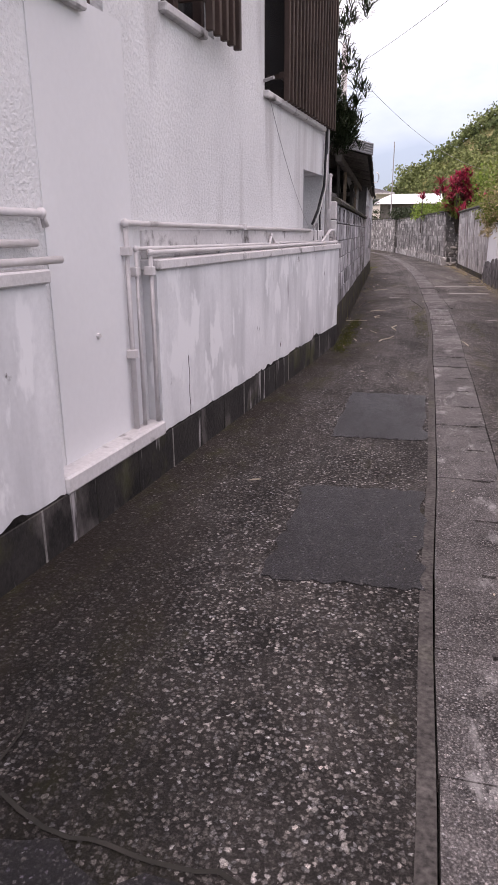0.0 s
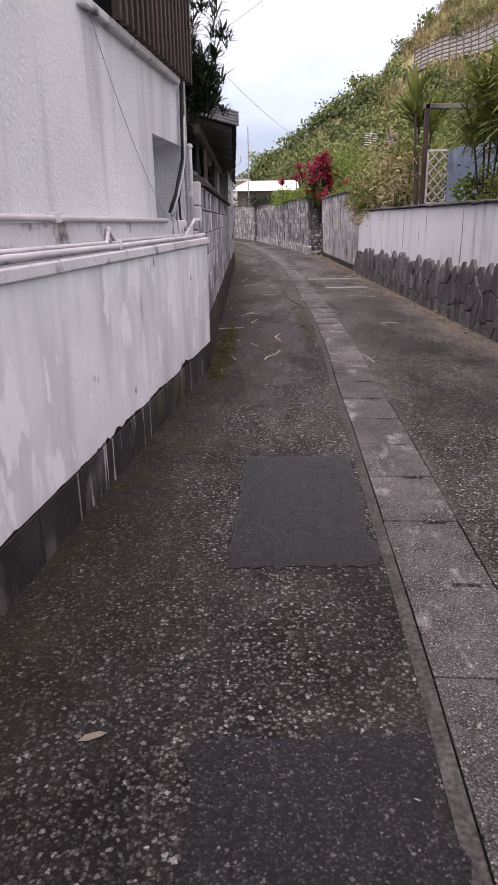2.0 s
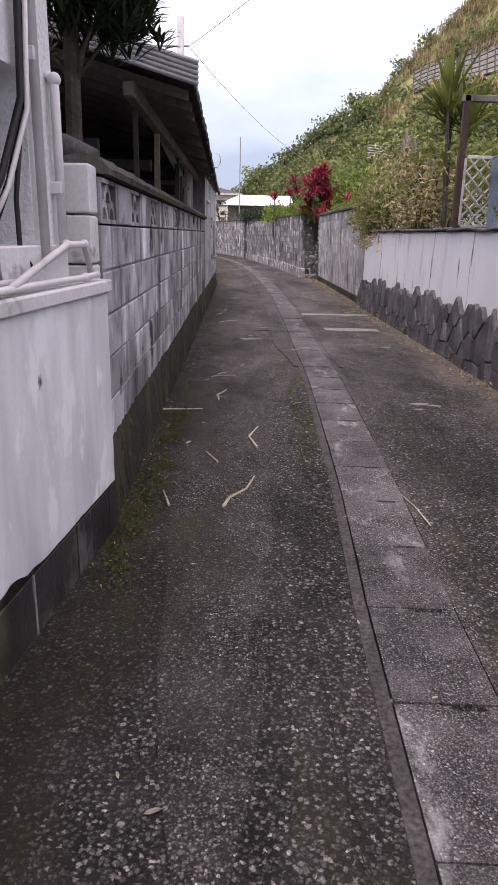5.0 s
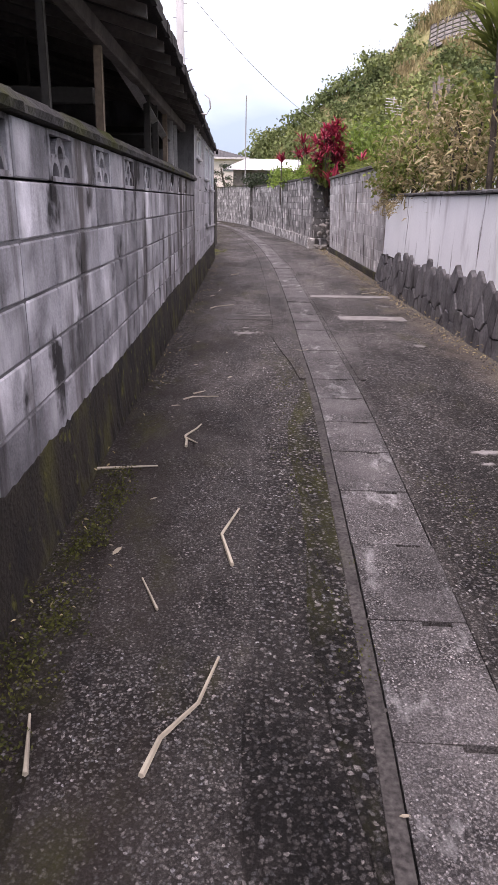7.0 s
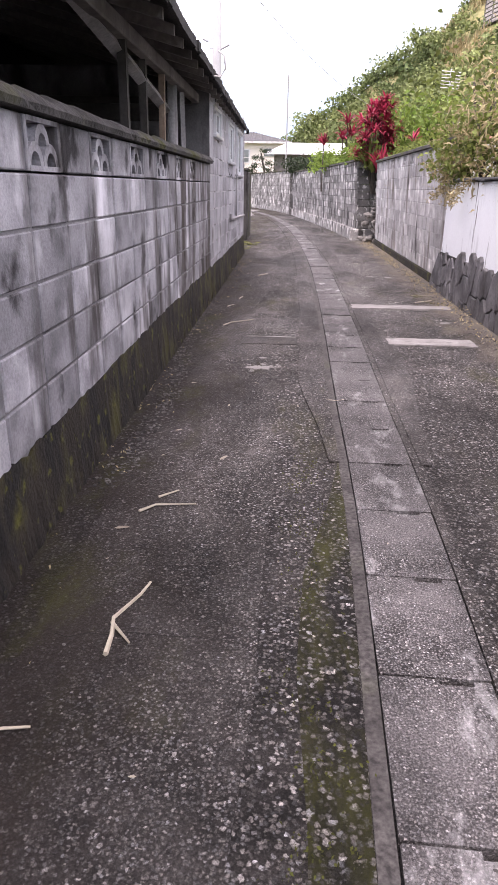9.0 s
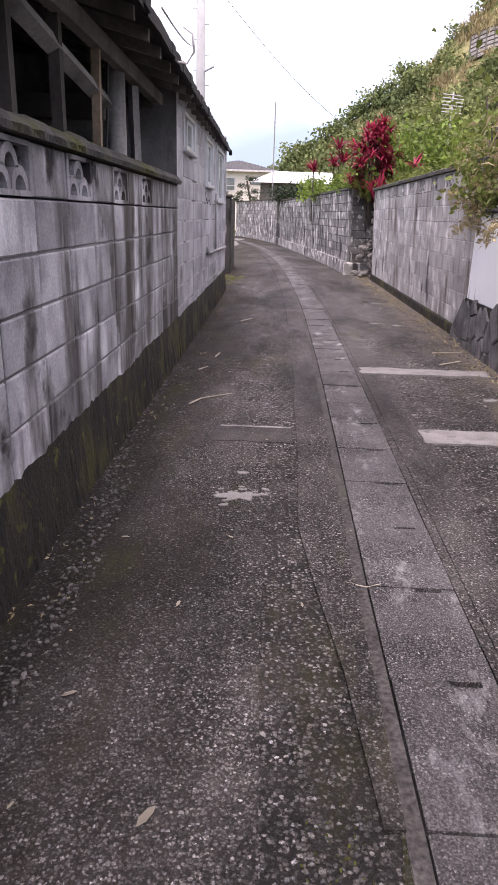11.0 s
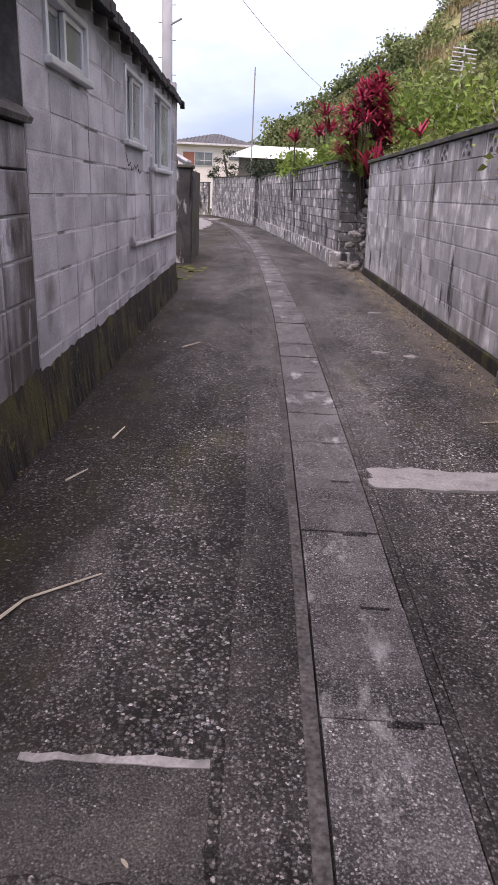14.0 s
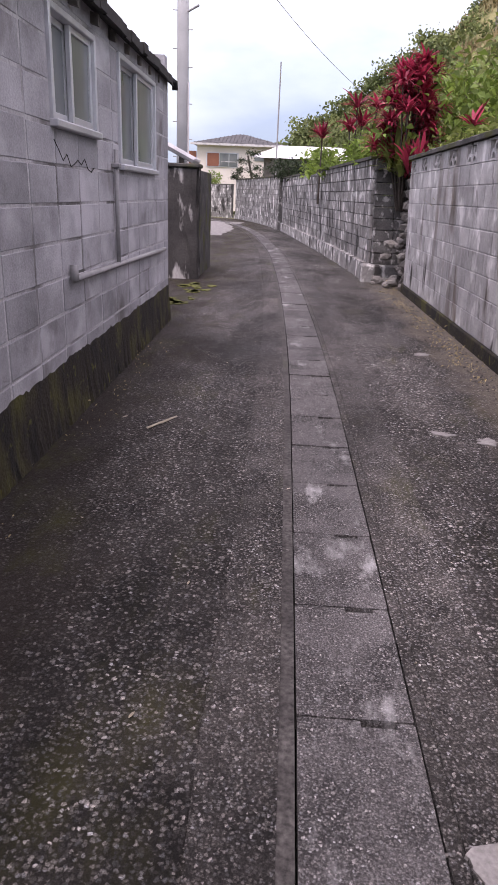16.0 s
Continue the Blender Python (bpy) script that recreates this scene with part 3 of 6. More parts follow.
# ---- ground, road and gutter ----
rng = random.Random(7)
gutter_line = smooth_line([(0.02, -7), (0.09, -0.5), (0.16, 1.3), (0.215, 2.4), (0.3, 3.55), (0.395, 5.21), (0.455, 6.3), (0.5, 7.37), (0.57, 8.45), (0.637, 10.04), (0.695, 11.64), (0.705, 13.26), (0.72, 14.34), (0.745, 16.5), (0.755, 18.66), (0.74, 21.67), (0.66, 25.1), (0.49, 29.3), (0.13, 35.0), (-0.8, 43.45), (-2.3, 50.5), (-5.0, 56.3), (-9.5, 59.5)], 0.5)
LID_W = 0.332
HOUSE_END = (-0.575, 8.08)
HOUSE_LEAN = 0.1287


def left_edge(x, y):
    if y < HOUSE_END[1]:
        return HOUSE_END[0] - HOUSE_LEAN * (HOUSE_END[1] - y) - 0.12
    return -0.72 if y < 23.6 else min(-5.5, x - 4.5)


solid("ground", boxed(-600, 600, -600, 600, -0.8, -0.42), SOIL, "brown and green soil round the lane", "ground", "structure")
road = thing("road", "worn grey asphalt lane with exposed stones and mossy stains", "road", kind="structure")
far_left = [(left_edge(x, y), y) for x, y in gutter_line]
part("roadway", ribbon(far_left, offset_line(gutter_line, -0.045), -0.4, 0.0), ROAD, road)
part("roadway", ribbon(offset_line(gutter_line, LID_W + 0.045), [(x + 3.0, y) for x, y in gutter_line], -0.4, 0.0), ROAD, road)
near = [p for p in gutter_line if 11.8 < p[1] < 50]
part("fine_strip", ribbon([(x + 0.19 * max(0.0, 1 - (y - 11.8) / 2.0) + rng.gauss(0, 0.006) + 0.01 * math.sin(3.1 * y), y) for x, y in offset_line(near, -0.25)], offset_line(near, -0.046), -0.02, 0.011), ROAD_FINE, road, "finer raised asphalt strip beside the gutter")
part("fine_strip", ribbon(offset_line(near, LID_W + 0.046), [(x - 0.21 * max(0.0, 1 - (y - 11.8) / 2.0) + rng.gauss(0, 0.006) + 0.01 * math.sin(2.7 * y), y) for x, y in offset_line(near, LID_W + 0.27)], -0.02, 0.009), ROAD_FINE, road, "finer asphalt strip beside the gutter")
part("fine_strip", ribbon([(-0.1 - 0.32 * math.sin(math.pi * (y - 12) / 21) ** 0.6 + rng.gauss(0, 0.02), 0.5 * y) for y in range(12, 34)], [(-0.05 + (0.17 + 0.008 * y) * math.sin(math.pi * (y - 12) / 21) ** 0.6 + rng.gauss(0, 0.015), 0.5 * y) for y in range(12, 34)], -0.02, 0.003), ROAD_FINE, road, "smoother wheel track")


def patch(x0, x1, y0, y1, lean, name, material, label, z=0.005, rough=0.012):
    """A repair with a ragged outline lying on the road."""
    pts, n = [], 16
    corners = [(x0, y0), (x1, y0), (x1 + lean, y1), (x0 + lean, y1)]
    for (xa, ya), (xb, yb) in zip(corners, corners[1:] + corners[:1]):
        for i in range(n):
            t = i / n
            pts.append((xa + (xb - xa) * t + rng.gauss(0, rough), ya + (yb - ya) * t + rng.gauss(0, rough), -0.01))
    bm = bmesh.new()
    prism(bm, pts, (0, 0, 0.01 + z))
    return part(name, bm, material, road, label)


patch(-0.448, 0.166, 2.325, 3.345, 0.066, "repair_patch", PATCH, "dark smooth asphalt repair patch")
patch(-0.325, 0.272, 4.25, 5.53, 0.066, "repair_patch", PATCH, "dark smooth asphalt repair patch")
patch(-1.3, -0.2, -1.5, 1.03, 0.0, "repair_patch", PATCH, "dark smooth asphalt repair patch", rough=0.02)
patch(1.12, 2.3, 17.0, 17.24, 0.02, "concrete_strip", PALE, "pale concrete strip across the road", 0.015)
patch(1.3, 2.1, 15.05, 15.33, 0.0, "concrete_strip", PALE, "grey mortar repair in the asphalt", 0.013, 0.006)
patch(-0.06, 0.455, 14.96, 15.27, 0.0, "mortar_repair", WORN_MORTAR, "worn grey mortar repair in the asphalt", 0.0065, 0.006)
part("mortar_edge", ribbon([(-0.02 + 0.047 * i, 15.255 + rng.gauss(0, 0.004)) for i in range(11)], [(-0.02 + 0.047 * i, 15.28 + rng.gauss(0, 0.005)) for i in range(11)], -0.01, 0.0095), PALE, road, "pale mortar edge of the repair")


def ragged_band(y0, y1, d0, d1, material, label):
    """A shallow band of loose stones along the gutter's lids, with a wandering outer edge."""
    line = [p for p in gutter_line if y0 < p[1] < y1]
    outer = [(x + 0.05 * math.sin(2.1 * y) + rng.gauss(0, 0.012), y) for x, y in offset_line(line, d0)]
    inner = offset_line(line, d1)
    n = len(line)
    outer = [(xi + (xo - xi) * min(1.0, (k + 0.05) / 2.5, (n - 0.95 - k) / 2.5), yo) for k, ((xo, yo), (xi, yi)) in enumerate(zip(outer, inner))]
    part("gravel_band", ribbon(outer, inner, -0.02, 0.004), material, road, label)


ragged_band(7.4, 12.6, -0.23, -0.052, MOSS_GRAVEL, "mossy coarse stones along the gutter")


def splash(x, y, r, stretch=1.0):
    bm = bmesh.new()
    pts = []
    for k in range(48):
        a = 2 * math.pi * k / 48
        rr = r * (0.75 + 0.12 * rng.random() + 0.2 * math.sin(2 * a + 9 * x) + 0.16 * math.sin(5 * a + 7 * y) + 0.08 * math.sin(9 * a + y))
        pts.append((x + rr * math.cos(a) * stretch, y + rr * math.sin(a), -0.004))
    prism(bm, pts, (0, 0, 0.009 + 0.003 * rng.random()))
    return part("mortar_splash", bm, PALE, road, "pale spilled mortar")


splash(0.15, 14.1, 0.075, 1.2)
splash(0.17, 14.42, 0.03)
splash(0.3, 14.2, 0.02)
for k in range(16):
    a = rng.uniform(0, 6.28)
    splash(0.15 + math.cos(a) * rng.uniform(0.07, 0.17), 14.1 + math.sin(a) * rng.uniform(0.06, 0.13), rng.uniform(0.006, 0.022), 1.2)
for x, y, r in ((1.55, 10.6, 0.05), (1.66, 10.55, 0.035), (1.5, 10.42, 0.025), (1.9, 13.6, 0.05), (2.05, 16.2, 0.05), (1.95, 20.0, 0.06), (1.7, 20.1, 0.05), (2.0, 22.4, 0.07), (1.35, 15.7, 0.02)):
    splash(x, y, r, 1.5)


def crack(points, w=0.0035):
    """A thin dark crack: a shallow ragged strip."""
    pts = []
    for (xa, ya), (xb, yb) in zip(points, points[1:]):
        n = max(3, int(math.hypot(xb - xa, yb - ya) / 0.05))
        pts += [(xa + (xb - xa) * i / n + rng.gauss(0, 0.009), ya + (yb - ya) * i / n + rng.gauss(0, 0.009)) for i in range(n)]
    part("crack", ribbon(offset_line(pts, -w * 0.5), offset_line(pts, w * 0.5), 0.0055), DARK, road, "dark crack in the asphalt")


crack([(-0.95, 1.2), (-0.7, 1.09), (-0.3, 1.05), (0.05, 0.9)], 0.012)
crack([(-0.9, 1.2), (-0.95, 1.5)], 0.008)
crack([(0.02, 1.9), (0.0, 2.2)])
crack([(-0.15, 3.52), (0.25, 3.6)])
crack([(-0.35, 10.7), (0.1, 10.72), (0.3, 10.68)])
crack([(0.3, 5.9), (0.1, 6.0), (0.3, 6.2), (0.27, 6.9)])
crack([(-0.1, 16.0), (0.4, 16.05)])
crack([(1.0, 6.6), (1.5, 6.65), (2.2, 6.5)])

gutter = thing("gutter", "grey concrete gutter with slab lids along the lane", "gutter", kind="structure")
part("channel", ribbon(offset_line(gutter_line, -0.05), offset_line(gutter_line, LID_W + 0.05), -0.4, -0.33), DARK, gutter)
part("rim", ribbon(offset_line(gutter_line, -0.05), offset_line(gutter_line, -0.003), -0.34, 0.003), RIM, gutter)
part("rim", ribbon(offset_line(gutter_line, LID_W + 0.004), offset_line(gutter_line, LID_W + 0.05), -0.34, 0.003), ROAD_FINE, gutter)


def lid_mesh():
    """A slab lid with a grip slot in its far edge."""
    w, l, h = LID_W - 0.006, 0.534, 0.06
    s0, s1, d = 0.175, 0.275, 0.022
    c = 0.006
    outline = [(c, 0), (w - c, 0), (w, c), (w, l - c), (w - c, l), (s1, l), (s1, l - d), (s0, l - d), (s0, l), (c, l), (0, l - c), (0, c)]
    bm = bmesh.new()
    prism(bm, [(x, y, -0.05) for x, y in outline], (0, 0, h - 0.004))
    top = max(bm.faces, key=lambda f: f.calc_center_median().z)
    out = bmesh.ops.inset_region(bm, faces=[top], thickness=0.004, depth=0.004)
    return mesh_of("lid", bm, LID)


lid = lid_mesh()
total, s = length(gutter_line), 0.0
while along(gutter_line, s)[1] < 3.571:
    s += 0.002
s -= 0.54 * int(s / 0.54)
k = 0
while s < total - 1:
    x, y, a = along(gutter_line, s)
    x2, y2, a2 = along(gutter_line, s + 0.54)
    a = math.atan2(y2 - y, x2 - x)
    piece("lid", lid, gutter, pose(x + 0.003, y + 0.003, rng.uniform(-0.002, 0.004), rng.uniform(-0.25, 0.25), rng.uniform(-0.4, 0.4), math.degrees(a) - 90 + rng.uniform(-0.3, 0.3)))
    s += 0.54
    k += 1

# moss and dirt along the wall feet
def ragged_band(name, label, material, inner, outer, y0, y1, step=0.06, rag=0.05, z=0.006):
    """A thin spread of dirt along a wall foot with a ragged outer edge."""
    n = int((y1 - y0) / step)
    a, b, drift = [], [], 0.0
    for i in range(n + 1):
        y = y0 + (y1 - y0) * i / n
        drift = 0.9 * drift + rng.gauss(0, rag * 0.45)
        a.append((inner(y), y))
        b.append((outer(y) + drift + rng.gauss(0, rag * 0.25), y))
    part(name, ribbon(a, b, -0.02, z), material, road, label)


ragged_band("dirt_band", "pale worn concrete beside the far gutter", PALE, lambda y: -3.9, lambda y: -1.6, 40.0, 52.0, 0.4, 0.15)


def moss_spot(x, y, rad):
    bm = bmesh.new()
    pts = []
    for k in range(18):
        a = 2 * math.pi * k / 18
        rr = rad * (0.5 + 0.6 * rng.random())
        pts.append((x + rr * math.cos(a), y + 1.8 * rr * math.sin(a), -0.004))
    prism(bm, pts, (0, 0, 0.012))
    part("moss_spot", bm, MOSS, road, "green moss on the road edge")


for _ in range(24):
    moss_spot(-0.7 + rng.gauss(0, 0.12), rng.uniform(24.3, 27.0), rng.uniform(0.03, 0.12))
def pebbles(name, label, spots, low, high, material, seed):
    """Loose small stones lying on the lane, joined."""
    q = random.Random(seed)
    verts, faces = [], []
    for x, y in spots:
        a, b, c = (q.uniform(low, high) for _ in range(3))
        t = q.uniform(0, 6.28)
        i = len(verts)
        for dx, dy, dz in ((1, 0, 0.35), (0.3, 0.9, 0.3), (-0.8, 0.5, 0.4), (-0.7, -0.6, 0.3), (0.4, -0.9, 0.4), (0.1, 0.05, 1.0)):
            u, v = dx * a, dy * b
            verts.append((x + u * math.cos(t) - v * math.sin(t), y + u * math.sin(t) + v * math.cos(t), 0.002 + dz * c * 0.7))
        faces += [(i + k, i + (k + 1) % 5, i + 5) for k in range(5)]
        j = len(verts)
        verts += [(verts[i + k][0], verts[i + k][1], -0.002) for k in range(5)]
        faces += [(i + (k + 1) % 5, i + k, j + k, j + (k + 1) % 5) for k in range(5)]
    foliage(name, (verts, faces), material, None, label, "gravel", "stuff")


q = random.Random(19)
pebbles("loose_grit", "small pale loose stones strewn over the lane", [(q.uniform(-1.0, 2.3), 1.2 + 27 * q.random() ** 1.2) for _ in range(1500)], 0.003, 0.009, GRIT, 1)
pebbles("grit_drift", "drift of grey grit along the wall foot", [(-0.5 + 0.1 * math.sin(1.1 * y) + q.gauss(0, 0.045), y) for y in (q.uniform(11.8, 16.5) for _ in range(900))], 0.004, 0.012, GRIT, 2)
pebbles("grit_drift", "drift of pale grit along the wall foot", [(2.36 + q.gauss(0, 0.07), q.uniform(9.0, 27.0)) for _ in range(1500)], 0.004, 0.013, GRIT, 3)
foliage("moss_carpet", leaves(q, [(-0.48 + q.gauss(0, 0.045) + 0.02 * (y - 8.6), y, 0.004) for y in (q.uniform(7.45, 10.2) for _ in range(230))], 0.05, 26, 0.014, 1.6), MOSS, None, "olive moss and small weeds on the lane's edge", "moss", "stuff")
foliage("moss_carpet", leaves(q, [(1.18 + q.gauss(0, 0.06), q.uniform(8.7, 10.2), 0.003) for _ in range(40)] + [(0.48 + q.gauss(0, 0.05), q.uniform(8.6, 12.2), 0.004) for _ in range(90)] + [(2.1 + q.gauss(0, 0.08), q.uniform(17.3, 18.6), 0.004) for _ in range(60)], 0.06, 16, 0.011, 1.6), MOSS, None, "thin moss between the stones of the lane", "moss", "stuff")
foliage("weed_fringe", leaves(rng, [(2.32 + rng.gauss(0, 0.06), rng.uniform(9, 27), 0.01) for _ in range(140)], 0.1, 14, 0.03, 2.5), DRY, None, "dry leaves and litter along the wall foot", "litter", "stuff")
foliage("weed_fringe", leaves(rng, [(-0.5 + rng.gauss(0, 0.06), rng.uniform(7.5, 23), 0.006) for _ in range(60)], 0.1, 8, 0.02, 2.5), DRY, None, "dry leaves and litter along the wall foot", "litter", "stuff")

# ---- walls made of blocks ----


def block_mesh(name, w, h, d, material, c=0.006):
    """A block with its face in the plane x = 0, running along y, depth behind."""
    return mesh_of(name, boxed(-d, 0, 0, w, 0, h, c), material)


def panels(cuts_y, cuts_z, holes, x0, x1):
    """A wall slab with openings through it, as one closed skin."""
    bm = bmesh.new()
    ys = sorted(set(cuts_y) | {v for h in holes for v in h[:2]})
    zs = sorted(set(cuts_z) | {v for h in holes for v in h[2:]})
    corner, faces = {}, {}

    def v(x, y, z):
        return corner.setdefault((x, y, z), (x, y, z))

    for ya, yb in zip(ys, ys[1:]):
        for za, zb in zip(zs, zs[1:]):
            yc, zc = (ya + yb) / 2, (za + zb) / 2
            if any(h[0] < yc < h[1] and h[2] < zc < h[3] for h in holes):
                continue
            for quad in ([v(x, y, z) for y, z in ((ya, za), (yb, za), (yb, zb), (ya, zb))] for x in (x0, x1)):
                faces[frozenset(quad)] = quad
            for quad in ([v(x0, y, za), v(x1, y, za), v(x1, y, zb), v(x0, y, zb)] for y in (ya, yb)):
                key = frozenset(quad)
                faces.pop(key) if key in faces else faces.update({key: quad})
            for quad in ([v(x0, ya, z), v(x1, ya, z), v(x1, yb, z), v(x0, yb, z)] for z in (za, zb)):
                key = frozenset(quad)
                faces.pop(key) if key in faces else faces.update({key: quad})
    verts = {}
    for quad in faces.values():
        for c in quad:
            if c not in verts:
                verts[c] = bm.verts.new(c)
        bm.faces.new([verts[c] for c in quad])
    return bm


def screen_mesh(w, h, d, material):
    """An ornamental ventilation block: a frame that holds three stacked arches."""
    bm = bmesh.new()
    b = 0.028
    box(bm, -d, 0, 0, b, 0, h, 0.003)
    box(bm, -d, 0, w - b, w, 0, h, 0.003)
    box(bm, -d, 0, b, w - b, 0, 0.02, 0.0)
    box(bm, -d, 0, b, w - b, h - 0.018, h, 0.0)
    for cy, cz, r in ((w * 0.5 - 0.088, 0.02, 0.086), (w * 0.5 + 0.088, 0.02, 0.086), (w * 0.5, 0.094, 0.08)):
        n, ri = 8, r - 0.034
        for i in range(n):
            a, a2 = math.pi * i / n, math.pi * (i + 1) / n
            quad = [(-d + 0.02, cy + rr * math.cos(t), cz + rr * math.sin(t)) for rr, t in ((ri, a), (r, a), (r, a2), (ri, a2))]
            prism(bm, quad, (d - 0.028, 0, 0))
    return mesh_of("screen_block", bm, material)


COURSE, MODULE = 0.2, 0.421
BX = -0.61

block_wall = thing("wall_block_left", "grey concrete block wall with a row of ornamental screen blocks", "wall", kind="structure")
Y0, Y1 = 11.55 - 8 * MODULE, 11.55 + 14 * MODULE
full = block_mesh("block", MODULE - 0.018, COURSE - 0.01, 0.13, BLOCK)
screen = screen_mesh(MODULE - 0.018, COURSE - 0.01, 0.12, BLOCK)
part("core", boxed(BX - 0.12, BX - 0.007, Y0, Y1, 0.3, 1.376), JOINT, block_wall)


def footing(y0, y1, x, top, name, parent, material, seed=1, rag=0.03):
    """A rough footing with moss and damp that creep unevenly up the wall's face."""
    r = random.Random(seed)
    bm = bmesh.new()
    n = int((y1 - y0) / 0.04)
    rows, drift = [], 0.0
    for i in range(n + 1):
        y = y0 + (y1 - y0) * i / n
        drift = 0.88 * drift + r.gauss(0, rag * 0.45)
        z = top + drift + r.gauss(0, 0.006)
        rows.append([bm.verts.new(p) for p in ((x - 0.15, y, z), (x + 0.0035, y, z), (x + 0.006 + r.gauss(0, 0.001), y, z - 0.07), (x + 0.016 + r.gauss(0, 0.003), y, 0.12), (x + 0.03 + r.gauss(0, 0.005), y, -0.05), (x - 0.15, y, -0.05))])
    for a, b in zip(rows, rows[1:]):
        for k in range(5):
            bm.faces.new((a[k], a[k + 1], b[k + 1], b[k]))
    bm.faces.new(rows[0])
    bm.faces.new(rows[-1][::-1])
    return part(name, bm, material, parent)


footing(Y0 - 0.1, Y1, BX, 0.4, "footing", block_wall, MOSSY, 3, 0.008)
for n in range(-8, 14):
    y = 11.55 + n * MODULE + 0.004
    for c in range(6):
        z = 0.384 + c * COURSE
        scr = c == 5 and n % 2 == 0 and n <= 10
        piece("screen_block" if scr else "block", screen if scr else full, block_wall, pose(BX + rng.uniform(-0.002, 0.002), y, z))


def coping(y0, y1, x0, x1, z, h, parent, material, seed, name="coping"):
    """A weathered, slightly scalloped coping."""
    r = random.Random(seed)
    bm = bmesh.new()
    n = int((y1 - y0) / 0.07)
    rows = []
    for i in range(n + 1):
        y = y0 + (y1 - y0) * i / n
        wob = 0.012 * abs(math.sin(y * 9.5)) + r.gauss(0, 0.004)
        rows.append([bm.verts.new(p) for p in ((x0, y, z), (x0, y, z + h + wob), ((x0 + x1) / 2, y, z + h + 0.025 + wob), (x1 - 0.03, y, z + h * 0.9 + wob), (x1 + r.gauss(0, 0.004), y, z + h * 0.45), (x1 - 0.01, y, z))])
    for a, b in zip(rows, rows[1:]):
        for k in range(6):
            bm.faces.new((a[k], a[(k + 1) % 6], b[(k + 1) % 6], b[k]))
    bm.faces.new(rows[0])
    bm.faces.new(rows[-1][::-1])
    return part(name, bm, material, parent, "mossy weathered coping")


coping(Y0 - 0.02, Y1 - 0.01, BX - 0.17, BX + 0.045, 1.585, 0.055, block_wall, COPING, 5)

pillar = thing("wall_pillar", "pale flaking block pillar at the wall's end", "pillar", kind="structure")
for k in range(5):
    part("block", boxed(BX - 0.17, BX - 0.012, Y0 - 0.16, Y0 - 0.02, 0.62 + 0.2 * k, 0.812 + 0.2 * k, 0.008), CAPC if k > 1 else BLOCK, pillar)
part("footing", boxed(BX - 0.17, BX - 0.02, Y0 - 0.15, Y0 - 0.03, -0.02, 0.616), MOSSY, pillar)

# ---- block house ----
BH = thing("block_house", "grey concrete block house with sliding windows and low eaves", "house", kind="structure")
HY0, HY1, HTOP = Y1, 23.58, 2.42
windows = [(17.82, 18.7, 1.9, 2.25), (19.92, 20.8, 1.66, 2.24), (21.42, 22.82, 1.5, 2.27)]
part("core", panels([HY0 + 0.004, HY1 - 0.004], [0.2, HTOP], windows, BX - 0.13, BX - 0.003), PALE_MORTAR, BH, "pale mortar joints")
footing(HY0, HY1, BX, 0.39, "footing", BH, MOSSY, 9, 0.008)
# shed-side gable: roof shade is painted into its colour
part("gable_wall", boxed(-3.4, BX - 0.004, HY0 - 0.004, HY0 + 0.13, 0.0, 2.6), SHADED_RENDER, BH, "mottled end wall darkened for the shed's shade")
part("gable_wall", boxed(-3.4, BX - 0.008, HY1 - 0.14, HY1 + 0.002, 0.0, 2.6), BLOCK_H, BH)
part("back_wall", boxed(-3.5, -3.38, Y0 + 1.6, HY1, 0, 3.2), SHADEWALL, BH)
house_block = block_mesh("block", MODULE - 0.018, COURSE - 0.01, 0.12, BLOCK_H)


def cut_block(ya, yb, za, zb, parent):
    for w in windows:
        if yb > w[0] and ya < w[1] and zb > w[2] and za < w[3]:
            rects = [(ya, min(yb, w[0]), za, zb), (max(ya, w[1]), yb, za, zb), (ya, yb, za, min(zb, w[2])), (ya, yb, max(za, w[3]), zb)]
            ya, yb, za, zb = max(rects, key=lambda r: max(0, r[1] - r[0]) * max(0, r[3] - r[2]))
            if yb - ya < 0.03 or zb - za < 0.03:
                return
            part("block", boxed(BX - 0.12, BX, ya + 0.004, yb - 0.004, za + 0.004, zb - 0.004, 0.005), BLOCK_H, parent)
            return
    if yb - ya > MODULE - 0.002:
        piece("block", house_block, parent, pose(BX + rng.uniform(-0.002, 0.002), ya + 0.004, za + 0.004))
    else:
        part("block", boxed(BX - 0.12, BX, ya + 0.004, yb - 0.004, za + 0.004, zb - 0.004, 0.005), BLOCK_H, parent)


for c in range(11):
    y = HY0
    while y < HY1 - 0.05:
        cut_block(y, min(y + MODULE, HY1), 0.27 + c * COURSE, min(0.27 + (c + 1) * COURSE, HTOP), BH)
        y += MODULE


